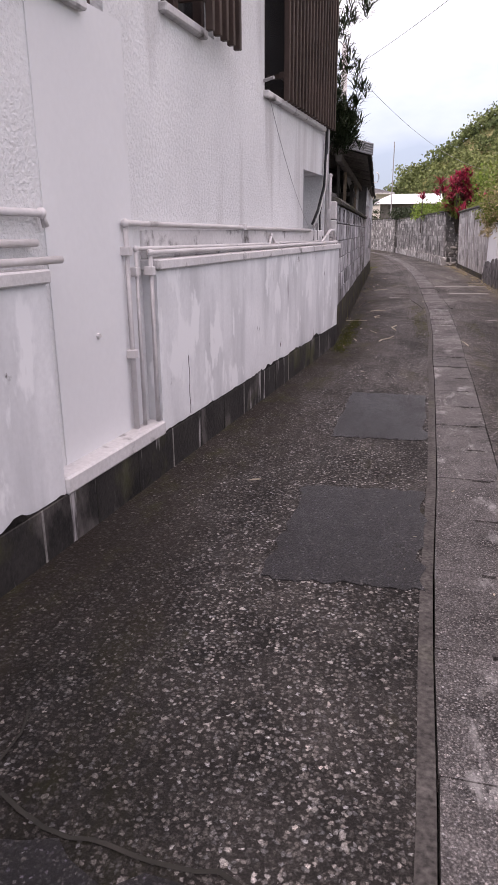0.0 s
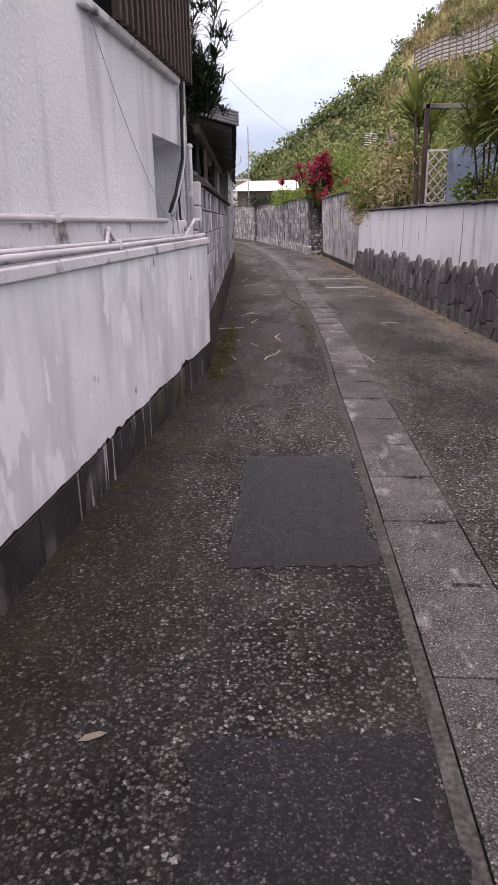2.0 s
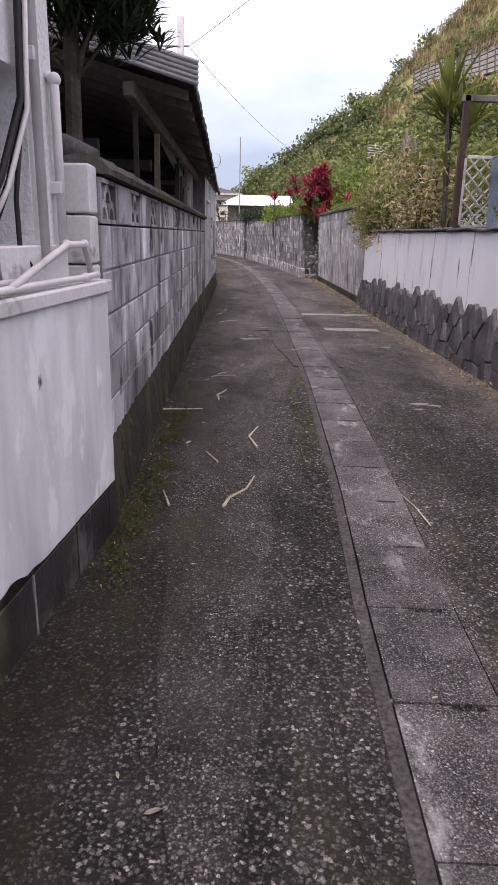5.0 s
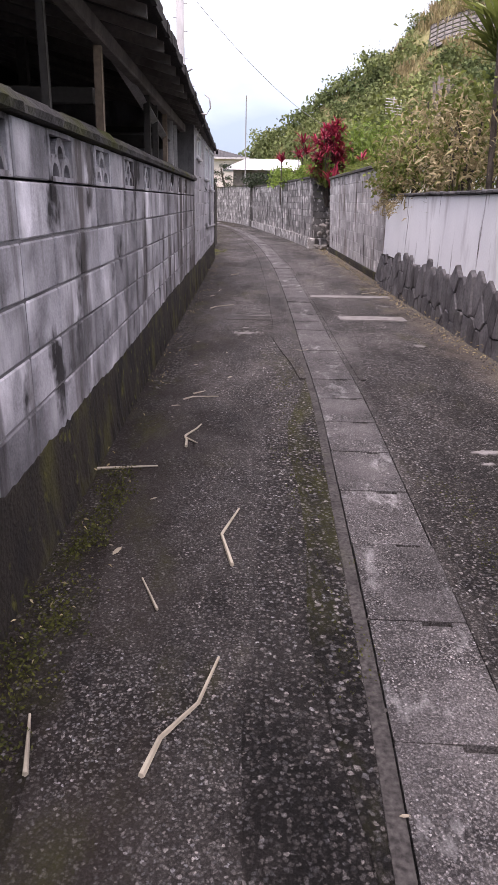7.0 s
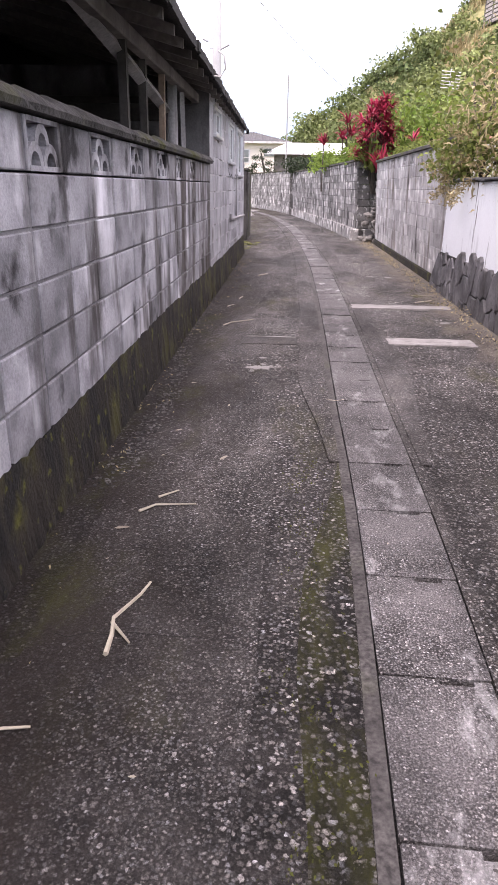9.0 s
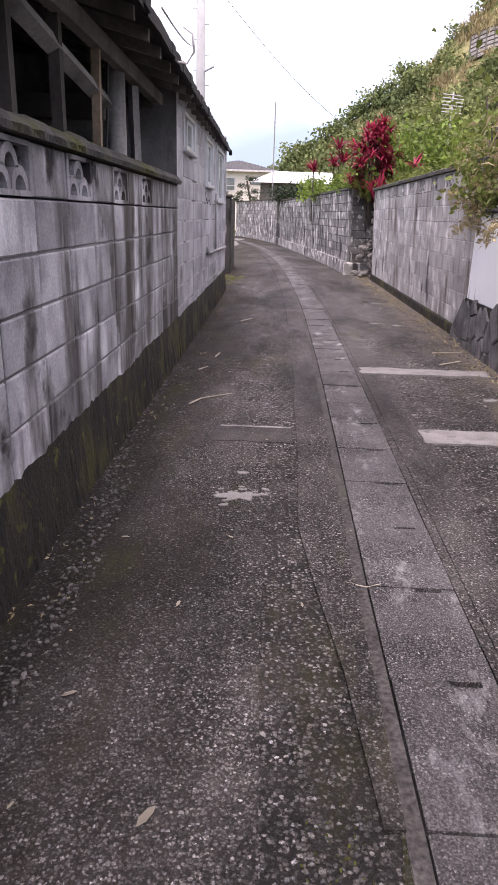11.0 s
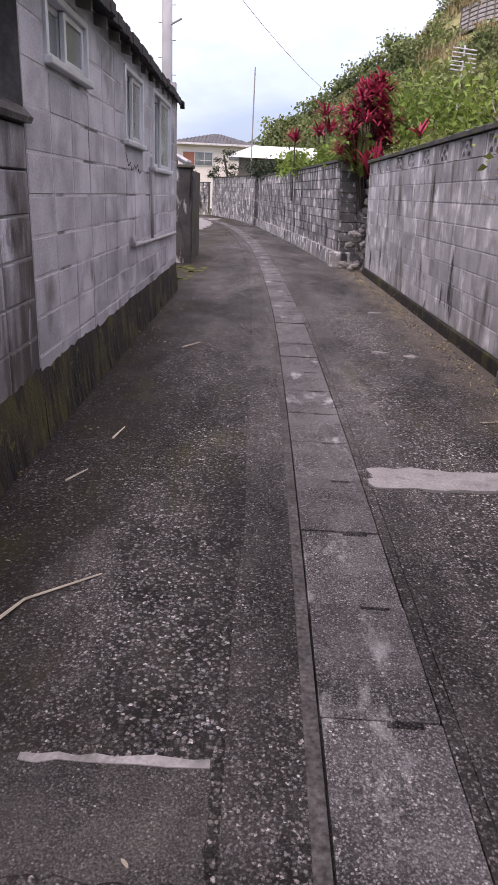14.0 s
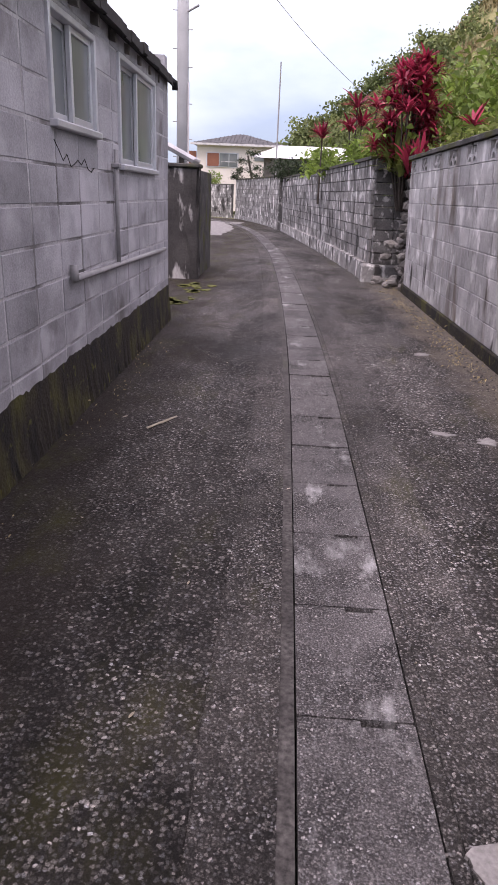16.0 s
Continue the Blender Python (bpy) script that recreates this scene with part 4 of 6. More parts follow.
def sliding_window(ya, yb, za, zb):
    win = thing("sliding_window", "aluminium sliding window with frosted panes", "window", kind="structure")
    t = 0.035
    x = BX + 0.02
    bm = bmesh.new()
    box(bm, x - 0.1, x, ya, ya + t, za, zb, 0.004)
    box(bm, x - 0.1, x, yb - t, yb, za, zb, 0.004)
    box(bm, x - 0.1, x, ya + t, yb - t, zb - t, zb, 0.004)
    part("window_frame", bm, ALU, win)
    part("window_sill", boxed(x - 0.1, x + 0.025, ya - 0.01, yb + 0.01, za - 0.005, za + t, 0.006), ALU, win)
    mid = (ya + yb) / 2
    for k, (a, b, dx) in enumerate(((ya + t, mid + 0.02, -0.075), (mid - 0.02, yb - t, -0.04))):
        bm = bmesh.new()
        s = 0.034
        z0, z1 = za + t, zb - t
        box(bm, x + dx - 0.015, x + dx + 0.015, a, a + s, z0, z1, 0.003)
        box(bm, x + dx - 0.015, x + dx + 0.015, b - s, b, z0, z1, 0.003)
        box(bm, x + dx - 0.015, x + dx + 0.015, a + s, b - s, z0, z0 + 0.05, 0.003)
        box(bm, x + dx - 0.015, x + dx + 0.015, a + s, b - s, z1 - s, z1, 0.003)
        sash = part("sash", bm, ALU, win)
        part("pane", boxed(x + dx - 0.004, x + dx + 0.002, a + s, b - s, z0 + 0.05, z1 - s), GLASS, sash)
    return win


for w in windows:
    sliding_window(*w)

shed_post = thing("timber_post", "weathered thick round post under the shed roof", "post")
part("shaft", tubed([(-0.83, 16.1, -0.01), (-0.83, 16.06, 1.2), (-0.82, 16.0, 2.36)], 0.07, 0.064, 12), GREYPOST, shed_post, "", True)
plank = thing("plank", "pale grey plank leaning on the darkened end wall", "plank")
part("board", tubed([(-0.79, 16.72, 0.0), (-0.8, 16.62, 1.2), (-0.8, 16.48, 2.3)], 0.04, sides=4), GREYPOST, plank)

house_pipe = thing("drain_pipe", "grey plastic drain pipe on the block wall", "pipe")
part("pipe", tubed([(BX + 0.03, 20.1, 0.85), (BX + 0.03, 23.2, 0.8)], 0.02), GREYPIPE, house_pipe, "", True)
part("pipe", tubed([(BX + 0.03, 21.2, 0.83), (BX + 0.03, 21.2, 1.62)], 0.016), GREYPIPE, house_pipe, "", True)
part("pipe", tubed([(BX + 0.03, 20.1, 0.93), (BX + 0.03, 20.1, 0.84)], 0.024), GREYPIPE, house_pipe, "", True)
part("clip", boxed(BX, BX + 0.06, 21.17, 21.23, 1.5, 1.53, 0.004), GREYPIPE, house_pipe)
crack_bm = bmesh.new()
cp = [(BX + 0.001, 19.95 + 0.07 * i, 1.62 - 0.09 * (1 if i > 1 else i) + rng.gauss(0, 0.02) - 0.005 * i) for i in range(12)]
for a, b in zip(cp, cp[1:]):
    tube(crack_bm, [a, b], 0.003, 0.0025, 5)
part("crack", crack_bm, DARK, BH, "dark crack under the window")

# roof over the house and the open shed
roof = thing("house_roof", "dark low roof with a corrugated verge over shed and house", "roof", kind="structure")
EAVE_Z, SL = 2.3, 0.27
RY0, RY1 = 10.0, 23.62


def eave(y):
    """The eave's edge: it draws in towards the wall and rises a little along the house."""
    t = (y - RY0) / (RY1 - RY0)
    return -0.325 - 0.235 * t, EAVE_Z + 0.07 * t


def roof_slab(bm, ya, yb, inner, outer, low, high):
    """A sloping slab from the eave's edge up to x = inner."""
    ends = []
    for y in (ya, yb):
        x, z = eave(y)
        x -= outer
        up = SL * (x - inner)
        ends.append([bm.verts.new(p) for p in ((x, y, z + low), (inner, y, z + low + up), (inner, y, z + high + up), (x, y, z + high))])
    a, b = ends
    bm.faces.new(a)
    bm.faces.new(b[::-1])
    for k in range(4):
        bm.faces.new((a[k], b[k], b[(k + 1) % 4], a[(k + 1) % 4]))


bm = bmesh.new()
roof_slab(bm, RY0, RY1, -4.2, 0.0, 0.0, 0.05)
part("roof_sheet", bm, ROOFM, roof)
bm = bmesh.new()
for i in range(5):
    z = 0.005 + 0.03 * i
    tube(bm, [(eave(RY0)[0] + 0.03, RY0 - 0.02, EAVE_Z + z - 0.02), (-3.2, RY0 - 0.02, EAVE_Z + z + SL * 2.85)], 0.0165, sides=6)
part("verge", bm, STEEL, roof, "pale corrugated metal verge", True)
y = RY0 + 0.3
while y < RY1 - 0.1:
    bm = bmesh.new()
    roof_slab(bm, y, y + 0.045, -3.3, 0.05, -0.066, -0.002)
    part("rafter", bm, WOOD, roof)
    y += 0.455
bm = bmesh.new()
n = 90
for i in range(n):
    ya, yb = RY0 + (RY1 - RY0) * i / n, RY0 + (RY1 - RY0) * (i + 1) / n
    j = rng.gauss(0, 0.004)
    x, z = eave((ya + yb) / 2)
    box(bm, x - 0.015, x + 0.008 + j, ya, yb, z - 0.012 + j, z + 0.056 + j)
part("eave_edge", bm, ROOFM, roof, "ragged dark eave edge")
part("purlin", boxed(-0.81, -0.73, RY0 + 0.1, HY0, 2.22, 2.32, 0.008), WOOD, roof, "heavy grey eave beam")
hx, hz = eave(16.2)
part("gutter_hook", tubed([(hx - 0.02, 16.2, hz), (hx + 0.07, 16.2, hz - 0.01), (hx + 0.12, 16.2, hz + 0.06), (hx + 0.11, 16.2, hz + 0.17), (hx + 0.05, 16.2, hz + 0.21)], 0.009), PIPE, roof, "pale bent conduit end", True)
part("downspout", tubed([(eave(17.6)[0] - 0.02, 17.6, 2.34), (BX + 0.07, 17.62, 2.3), (BX + 0.03, 17.6, 2.13)], 0.012), PIPE, roof, "pale bent pipe under the eave", True)
part("end_cap", tubed([(eave(RY1)[0], RY1 - 0.06, eave(RY1)[1] + 0.02), (eave(RY1)[0] + 0.01, RY1 + 0.03, eave(RY1)[1] + 0.02), (eave(RY1)[0] + 0.01, RY1 + 0.04, eave(RY1)[1] - 0.05)], 0.03), CABLE, roof, "", True)

shed = thing("open_shed", "dark open timber shed behind the block wall", "shed")


def post(y, x=-0.76, x_top=None, y_top=None, z0=1.62, z1=2.3, w=0.05, material=SHADEWOOD):
    bm = bmesh.new()
    xt, yt = (x if x_top is None else x_top), (y if y_top is None else y_top)
    a = [bm.verts.new((x + dx * w, y + dy * w, z0)) for dx, dy in ((-1, -1), (1, -1), (1, 1), (-1, 1))]
    b = [bm.verts.new((xt + dx * w, yt + dy * w, z1)) for dx, dy in ((-1, -1), (1, -1), (1, 1), (-1, 1))]
    bm.faces.new(a[::-1])
    bm.faces.new(b)
    for i in range(4):
        bm.faces.new((a[i], a[(i + 1) % 4], b[(i + 1) % 4], b[i]))
    part("post", bm, material, shed)


post(10.6, x=-0.8, w=0.018)
post(11.69, x=-0.77, y_top=11.72, w=0.024, z0=1.5, z1=2.2, material=TANWOOD)
post(13.9, x=-0.78, w=0.028)
post(14.63, x=-0.8, w=0.028)
post(15.3, x=-0.78, y_top=15.34, w=0.024, material=TANWOOD)
for y, x in ((10.8, -1.9), (12.4, -2.2), (13.6, -1.8), (15.6, -2.4)):
    post(y, x=x, z0=0, z1=2.6, w=0.04)
part("beam", boxed(-2.9, -0.8, 15.55, 15.63, 1.88, 2.02, 0.006), SHADEWOOD, shed)
part("beam", boxed(-2.9, -0.85, 11.9, 11.98, 1.9, 2.0, 0.006), SHADEWOOD, shed)
part("beam", boxed(-2.9, -0.8, 17.3, 17.38, 2.2, 2.27, 0.006), SHADEWOOD, shed)
part("floor", boxed(-3.4, -0.76, 9.6, HY0, -0.1, 0.02), EARTH, shed)
# wall colour carries the shed's inner shade
part("rear_wall", boxed(-3.4, -0.9, 9.62, 9.7, 0, 1.9), SHADEWALL, shed, "boarded shed wall, near-black for the interior's shade")
part("beam", tubed([(-0.84, 12.4, 2.34), (-0.8, 15.6, 1.98)], 0.05, sides=4), GREYPOST, shed, "grey diagonal brace")
part("hose", tubed([(-0.8, 15.55, 1.6), (-0.79, 15.62, 1.9), (-0.8, 15.7, 2.25)], 0.008), CABLE, shed, "hanging black hose")

# ---- white house ----
white = thing("white_house", "white rendered house with barred windows and a low front wall", "house", Matrix.Translation((HOUSE_END[0], HOUSE_END[1], 0)) @ Matrix.Rotation(-math.atan(HOUSE_LEAN), 4, "Z"), kind="structure")
FX = -0.09
holes = [(-2.6, -0.44, 2.3, 3.5), (-4.36, -3.62, 2.4, 3.3), (-5.95, -4.95, 2.2, 3.1), (-1.38, -0.52, 1.27, 1.845)]
part("front_wall", panels([-13, -0.28], [0.0, 5.4], holes, FX - 0.24, FX), STUCCO, white)
part("smooth_panel", panels([-5.53, -4.81], [0.3, 2.2], [], FX - 0.02, FX + 0.006), PLAIN, white, "smooth white rendered panel")
part("niche_lining", panels([-1.5, -0.4], [1.2, 1.95], [], FX - 0.46, FX - 0.4), PLAIN, white)
bm = bmesh.new()
box(bm, FX - 0.41, FX - 0.24, -1.46, -1.38, 1.2, 1.95)
box(bm, FX - 0.41, FX - 0.24, -0.52, -0.44, 1.2, 1.95)
box(bm, FX - 0.41, FX - 0.24, -1.38, -0.52, 1.845, 1.95)
box(bm, FX - 0.41, FX - 0.24, -1.38, -0.52, 1.2, 1.27)
part("niche_lining", bm, PLAIN, white)
part("end_wall", boxed(-6, FX - 0.24, -0.52, -0.28, 0, 5.4), STUCCO, white)
part("back_wall", boxed(-6.2, -6, -13, -0.28, 0, 5.4), STUCCO, white)
part("rear_end_wall", boxed(-6, FX - 0.24, -13, -12.8, 0, 5.4), STUCCO, white)
part("roof", boxed(-6.5, 0.25, -13.3, 0.2, 5.4, 5.6, 0.02), CAPC, white)
part("ceiling_slab", boxed(-6, FX - 0.24, -12.8, -0.52, 2.0, 2.1), SHADEWALL, white)
part("plinth", boxed(-0.3, 0.0, -13, 0.0, -0.05, 0.23, 0.006), PLINTH, white, "black-stained concrete plinth")
for y0, y1 in ((-13.0, -5.67), (-4.72, 0.0)):
    part("low_wall", boxed(-0.2, -0.006, y0, y1, 0.232, 1.1), WHITE, white, "streaked white low wall")
    part("wall_coping", boxed(-0.2, 0.016, y0 - 0.01, y1 + 0.012, 1.1, 1.155, 0.008), CAPC, white)
    part("wall_upstand", boxed(-0.2, FX + 0.02, y0, y1 - 0.26, 1.155, 1.3, 0.006), CAPC, white)
part("ledge", boxed(-0.3, 0.012, -5.67, -4.72, 0.225, 0.305, 0.01), CAPC, white, "white painted ledge")
part("wall_crack", tubed([(-0.005, -4.35 + 0.006 * math.sin(i * 1.7), 0.25 + 0.05 * i) for i in range(8)], 0.0015, sides=5), DARK, white)


q = random.Random(61)
bm = bmesh.new()
for y0, y1 in ((-12.0, -5.69), (-4.7, -0.01)):
    n = int((y1 - y0) / 0.025)
    drift, low, high = 0.0, [], []
    for i in range(n + 1):
        y = y0 + (y1 - y0) * i / n
        drift = 0.86 * drift + q.gauss(0, 0.007)
        low.append(bm.verts.new((-0.0035, y, 0.2)))
        high.append(bm.verts.new((-0.0035, y, 0.236 + max(0.0, 0.8 * drift))))
    for i in range(n):
        bm.faces.new((low[i], low[i + 1], high[i + 1], high[i]))
bmesh.ops.solidify(bm, geom=bm.faces[:], thickness=0.002)
part("mould_edge", bm, PLINTH, white, "ragged black mould creeping up the render")
for k in range(30):
    y = -12.0 + 0.41 * k
    part("plinth_joint", boxed(-0.002, 0.002, y - 0.006, y + 0.006, 0.0, 0.228), PALE if k % 3 == 0 else DARK, white)


def barred_window(y0, y1, z0, z1, bars, reach, low):
    """A brown-framed window with glass and an outside rack of bars."""
    win = thing("barred_window", "dark window behind brown vertical timber bars", "window", white.matrix_basis.copy(), kind="structure")
    bm = bmesh.new()
    t = 0.045
    box(bm, FX - 0.16, FX - 0.06, y0, y0 + t, z0, z1, 0.004)
    box(bm, FX - 0.16, FX - 0.06, y1 - t, y1, z0, z1, 0.004)
    box(bm, FX - 0.16, FX - 0.06, y0 + t, y1 - t, z0, z0 + t, 0.004)
    box(bm, FX - 0.16, FX - 0.06, y0 + t, y1 - t, z1 - t, z1, 0.004)
    box(bm, FX - 0.15, FX - 0.08, (y0 + y1) / 2 - 0.03, (y0 + y1) / 2 + 0.03, z0 + t, z1 - t, 0.004)
    part("window_frame", bm, BROWN, win)
    part("pane", boxed(FX - 0.125, FX - 0.118, y0 + t, y1 - t, z0 + t, z1 - t), DARKROOM_PANE, win)
    part("window_sill", boxed(FX - 0.18, FX + 0.045, y0 - 0.03, y1 - 0.2, z0 - 0.05, z0 - 0.002, 0.008), CAPC, win)
    if bars:
        a, b = bars
        n = int((b - a) / 0.105)
        for i in range(n + 1):
            y = a + (b - a) * i / n
            part("bar", boxed(FX + reach - 0.045, FX + reach, y - 0.018, y + 0.018, low, z1 + 0.05, 0.004), BROWN, win)
        for z in (low + 0.16, z1 - 0.1):
            part("rail", boxed(FX + reach - 0.085, FX + reach - 0.047, a - 0.02, b + 0.02, z, z + 0.045, 0.004), BROWN, win)
        for y in (a + 0.05, b - 0.05):
            part("bracket", boxed(FX - 0.1, FX + reach - 0.08, y - 0.015, y + 0.015, low + 0.17, low + 0.2), BROWN, win)


barred_window(-2.6, -0.44, 2.3, 3.5, (-2.25, -0.48), 0.1, 2.28)
barred_window(-4.36, -3.62, 2.4, 3.3, (-3.95, -3.5), 0.13, 2.36)
barred_window(-5.95, -4.95, 2.2, 3.1, None, 0, 0)
bracket = thing("pipe_bracket", "short grey metal bracket on the house wall", "bracket", white.matrix_basis.copy())
part("arm", tubed([(FX, -2.62, 2.36), (FX + 0.09, -2.66, 2.37)], 0.012), GREYPIPE, bracket)


def pipe_run(name, label, runs, material=PIPE, r=0.016, clips=()):
    p = thing(name, label, "pipe", white.matrix_basis.copy())
    for pts in runs:
        part("pipe", tubed(pts, r, sides=10), material, p, "", True)
        for q in pts[1:-1]:
            bm = bmesh.new()
            bmesh.ops.create_uvsphere(bm, u_segments=10, v_segments=6, radius=r * 1.45, matrix=Matrix.Translation(q))
            part("elbow", bm, material, p, "", True)
    for x, y, z in clips:
        part("clip", boxed(x - 0.028, x + 0.022, y - 0.02, y + 0.02, z - 0.022, z + 0.022, 0.004), material, p)
    return p


P0 = FX + 0.03
pipe_run("water_pipe", "white plastic water pipe along the low wall", [[(P0, -4.92, 0.31), (P0, -4.92, 1.33), (P0, -1.2, 1.3)]], r=0.0145, clips=[(P0, -4.92, 1.2), (P0, -3.2, 1.32), (P0, -4.92, 0.7)])
pipe_run("water_pipe", "white plastic water pipe along the low wall", [[(P0 + 0.012, -4.85, 0.31), (P0 + 0.012, -4.85, 1.21), (P0 + 0.012, -2.6, 1.195), (P0 + 0.012, -2.55, 1.26), (P0 + 0.012, -2.45, 1.2), (P0 + 0.012, -0.75, 1.19)]], r=0.011, clips=[(P0, -4.85, 1.1)])
pipe_run("water_pipe", "white plastic water pipe along the low wall", [[(P0 + 0.045, -4.76, 0.31), (P0 + 0.045, -4.76, 1.19), (P0 + 0.05, -2.5, 1.178), (P0 + 0.05, -0.25, 1.176), (P0 + 0.05, -0.1, 1.18)], [(P0 + 0.05, -0.9, 1.18), (P0 + 0.02, -0.35, 1.3), (P0 + 0.02, -0.16, 1.3), (P0 + 0.02, -0.1, 1.19)]], r=0.013, clips=[(P0 + 0.04, -4.76, 1.1), (P0 + 0.04, -2.5, 1.18)])
pipe_run("water_pipe", "white plastic water pipe ending at the recess", [[(P0, -9, 1.36), (P0, -5.58, 1.36), (P0, -5.56, 1.31)]], r=0.015)
pipe_run("water_pipe", "white plastic water pipe ending at the recess", [[(P0, -9, 1.25), (P0, -5.63, 1.25)], [(P0 + 0.05, -9, 1.185), (P0 + 0.05, -5.55, 1.185)]], r=0.015)
pipe_run("down_pipe", "white plastic down pipe at the house corner", [[(FX + 0.03, -0.5, 1.25), (FX + 0.03, -0.49, 5.3)]], r=0.017, clips=[(FX + 0.02, -0.5, 1.9), (FX + 0.02, -0.49, 2.7)])
pipe_run("down_pipe", "white plastic down pipe at the house corner", [[(FX + 0.03, -0.33, 1.3), (FX + 0.03, -0.33, 1.86), (FX - 0.02, -0.33, 1.88)]], r=0.017, clips=[(FX + 0.02, -0.33, 1.5)])
pipe_run("conduit", "white conduit slanting under the eaves", [[(FX + 0.03, -1.6, 3.62), (FX + 0.03, -0.3, 3.3), (FX + 0.03, -0.2, 3.1)]], r=0.018)
cable_run = thing("cable_bundle", "black cables hanging from the corner to the niche", "cable", white.matrix_basis.copy())
for j in range(2):
    part("cable", tubed([(FX + 0.035, -0.55 - 0.03 * j, 3.2), (FX + 0.035, -0.56 - 0.03 * j, 2.2), (FX + 0.03, -0.58 - 0.04 * j, 1.75), (FX - 0.01, -0.66 - 0.06 * j, 1.5), (FX - 0.04, -0.76 - 0.07 * j, 1.33 + 0.03 * j)], 0.012), CABLE, cable_run, "", True)
part("cable", tubed([(FX + 0.02, -0.6, 1.7), (FX - 0.01, -0.62, 1.45), (FX + 0.0, -0.64, 1.3), (FX + 0.02, -0.6, 1.22)], 0.009), CABLE, cable_run, "", True)
part("sleeve", tubed([(FX + 0.045, -0.57, 2.05), (FX + 0.04, -0.6, 1.72), (FX + 0.0, -0.69, 1.48), (FX - 0.03, -0.78, 1.35)], 0.009), PIPE, cable_run, "white cable beside the black ones", True)
niche_panel = thing("grey_panel", "small grey metal panel standing in the wall niche", "panel", white.matrix_basis.copy())
part("plate", boxed(FX - 0.36, FX - 0.34, -1.16, -0.82, 1.272, 1.5, 0.02), GREYPIPE, niche_panel)
part("lamp_knob", tubed([(FX - 0.4, -0.9, 1.72), (FX - 0.375, -0.9, 1.72)], 0.014), CABLE, white, "small black knob in the niche")
part("hook", tubed([(FX + 0.02, -1.0, 1.19), (FX + 0.02, -1.0, 1.36), (FX + 0.02, -0.86, 1.37), (FX + 0.02, -0.84, 1.2)], 0.007), GREYPIPE, cable_run, "bent grey rod", True)
wall_wire = thing("wall_wire", "thin grey wire sagging down the white wall", "cable", white.matrix_basis.copy())
part("wire", tubed([(FX + 0.012, -2.5 + 0.1 * i + 0.02 * i * i * 0.1, 2.26 - 0.085 * i - 0.012 * (12 - i) * i * 0.1) for i in range(12)], 0.002, sides=5), WIRE, wall_wire, "", True)
part("knob", tubed([(FX, -5.2, 0.83), (FX + 0.02, -5.2, 0.83)], 0.012), PIPE, white, "small white knob")

# ---- whitewashed wall with stone cladding ----
RX = 2.48
clad = thing("wall_whitewashed", "whitewashed garden wall with dark stone cladding below", "wall", kind="structure")
part("core", boxed(RX, RX + 0.18, -6, 18.75, -0.05, 1.43, 0.004), CLADWHITE, clad, "whitewashed face with dark runs")
STONE_Y0, STONE_Y1 = 6.5, 18.74


def clip(poly, px, py, nx, ny):
    """The part of a polygon on the side of the line through (px, py) away from (nx, ny)."""
    out = []
    for (xa, ya), (xb, yb) in zip(poly, poly[1:] + poly[:1]):
        da, db = (xa - px) * nx + (ya - py) * ny, (xb - px) * nx + (yb - py) * ny
        if da <= 0:
            out.append((xa, ya))
        if (da < 0 < db) or (db < 0 < da):
            t = da / (da - db)
            out.append((xa + (xb - xa) * t, ya + (yb - ya) * t))
    return out


seeds = []
r = random.Random(11)
y = STONE_Y0
while y < STONE_Y1:
    top = 0.57 + 0.023 * max(0.0, 18.7 - y)
    z = r.uniform(-0.08, 0.1)
    while z < top - 0.04:
        seeds.append((y + r.gauss(0, 0.03), z, top))
        z += r.uniform(0.24, 0.42)
    y += r.uniform(0.13, 0.25)
for i, (y, z, top) in enumerate(seeds):
    tip = top + r.uniform(-0.07, 0.07)
    poly = [(y - 0.4, -0.02), (y + 0.4, -0.02), (y + 0.4, tip), (y - 0.4, tip)]
    for j, (a, b, _) in enumerate(seeds):
        if j != i and abs(a - y) < 0.5 and abs(b - z) < 0.7 and poly:
            # cells stand upright: heights count for less
            ny, nz = a - y, (b - z) * r.uniform(0.55, 0.95)
            poly = clip(poly, (a + y) / 2, (b + z) / 2, ny, nz)
    if len(poly) < 3:
        continue
    if max(p[1] for p in poly) > tip - 0.01:
        for side in (-1, 1):
            poly = clip(poly, y + side * r.uniform(0.0, 0.05), tip, side * 0.6, r.uniform(0.5, 1.1))
    if len(poly) < 3:
        continue
    cy, cz = sum(p[0] for p in poly) / len(poly), sum(p[1] for p in poly) / len(poly)
    small = []
    for p in poly:
        d = math.hypot(p[0] - cy, p[1] - cz)
        if d < 0.02:
            continue
        f = max(0.3, 1 - 0.008 / d)
        small.append((cy + (p[0] - cy) * f, cz + (p[1] - cz) * f))
    if len(small) < 3 or small[0] == small[-1]:
        continue
    bm = bmesh.new()
    n = len(small)
    back = [bm.verts.new((RX + 0.02, a, b)) for a, b in small]
    mid = [bm.verts.new((RX - 0.03, a, b)) for a, b in small]
    lift = r.uniform(0.004, 0.02)
    front = [bm.verts.new((RX - 0.03 - lift, cy + (a - cy) * 0.86, cz + (b - cz) * 0.93)) for a, b in small]
    for a, b in ((back, mid), (mid, front)):
        for k in range(n):
            bm.faces.new((a[k], a[(k + 1) % n], b[(k + 1) % n], b[k]))
    bm.faces.new(front)
    part("stone", bm, STONE, clad)
part("joint_bed", boxed(RX - 0.022, RX + 0.002, STONE_Y0, STONE_Y1, -0.02, 0.53), DARK, clad, "dark joints between the stones")
tile_me = mesh_of("coping_tile", boxed(-0.05, 0.21, 0, 0.165, 0, 0.028, 0.008), TILE)
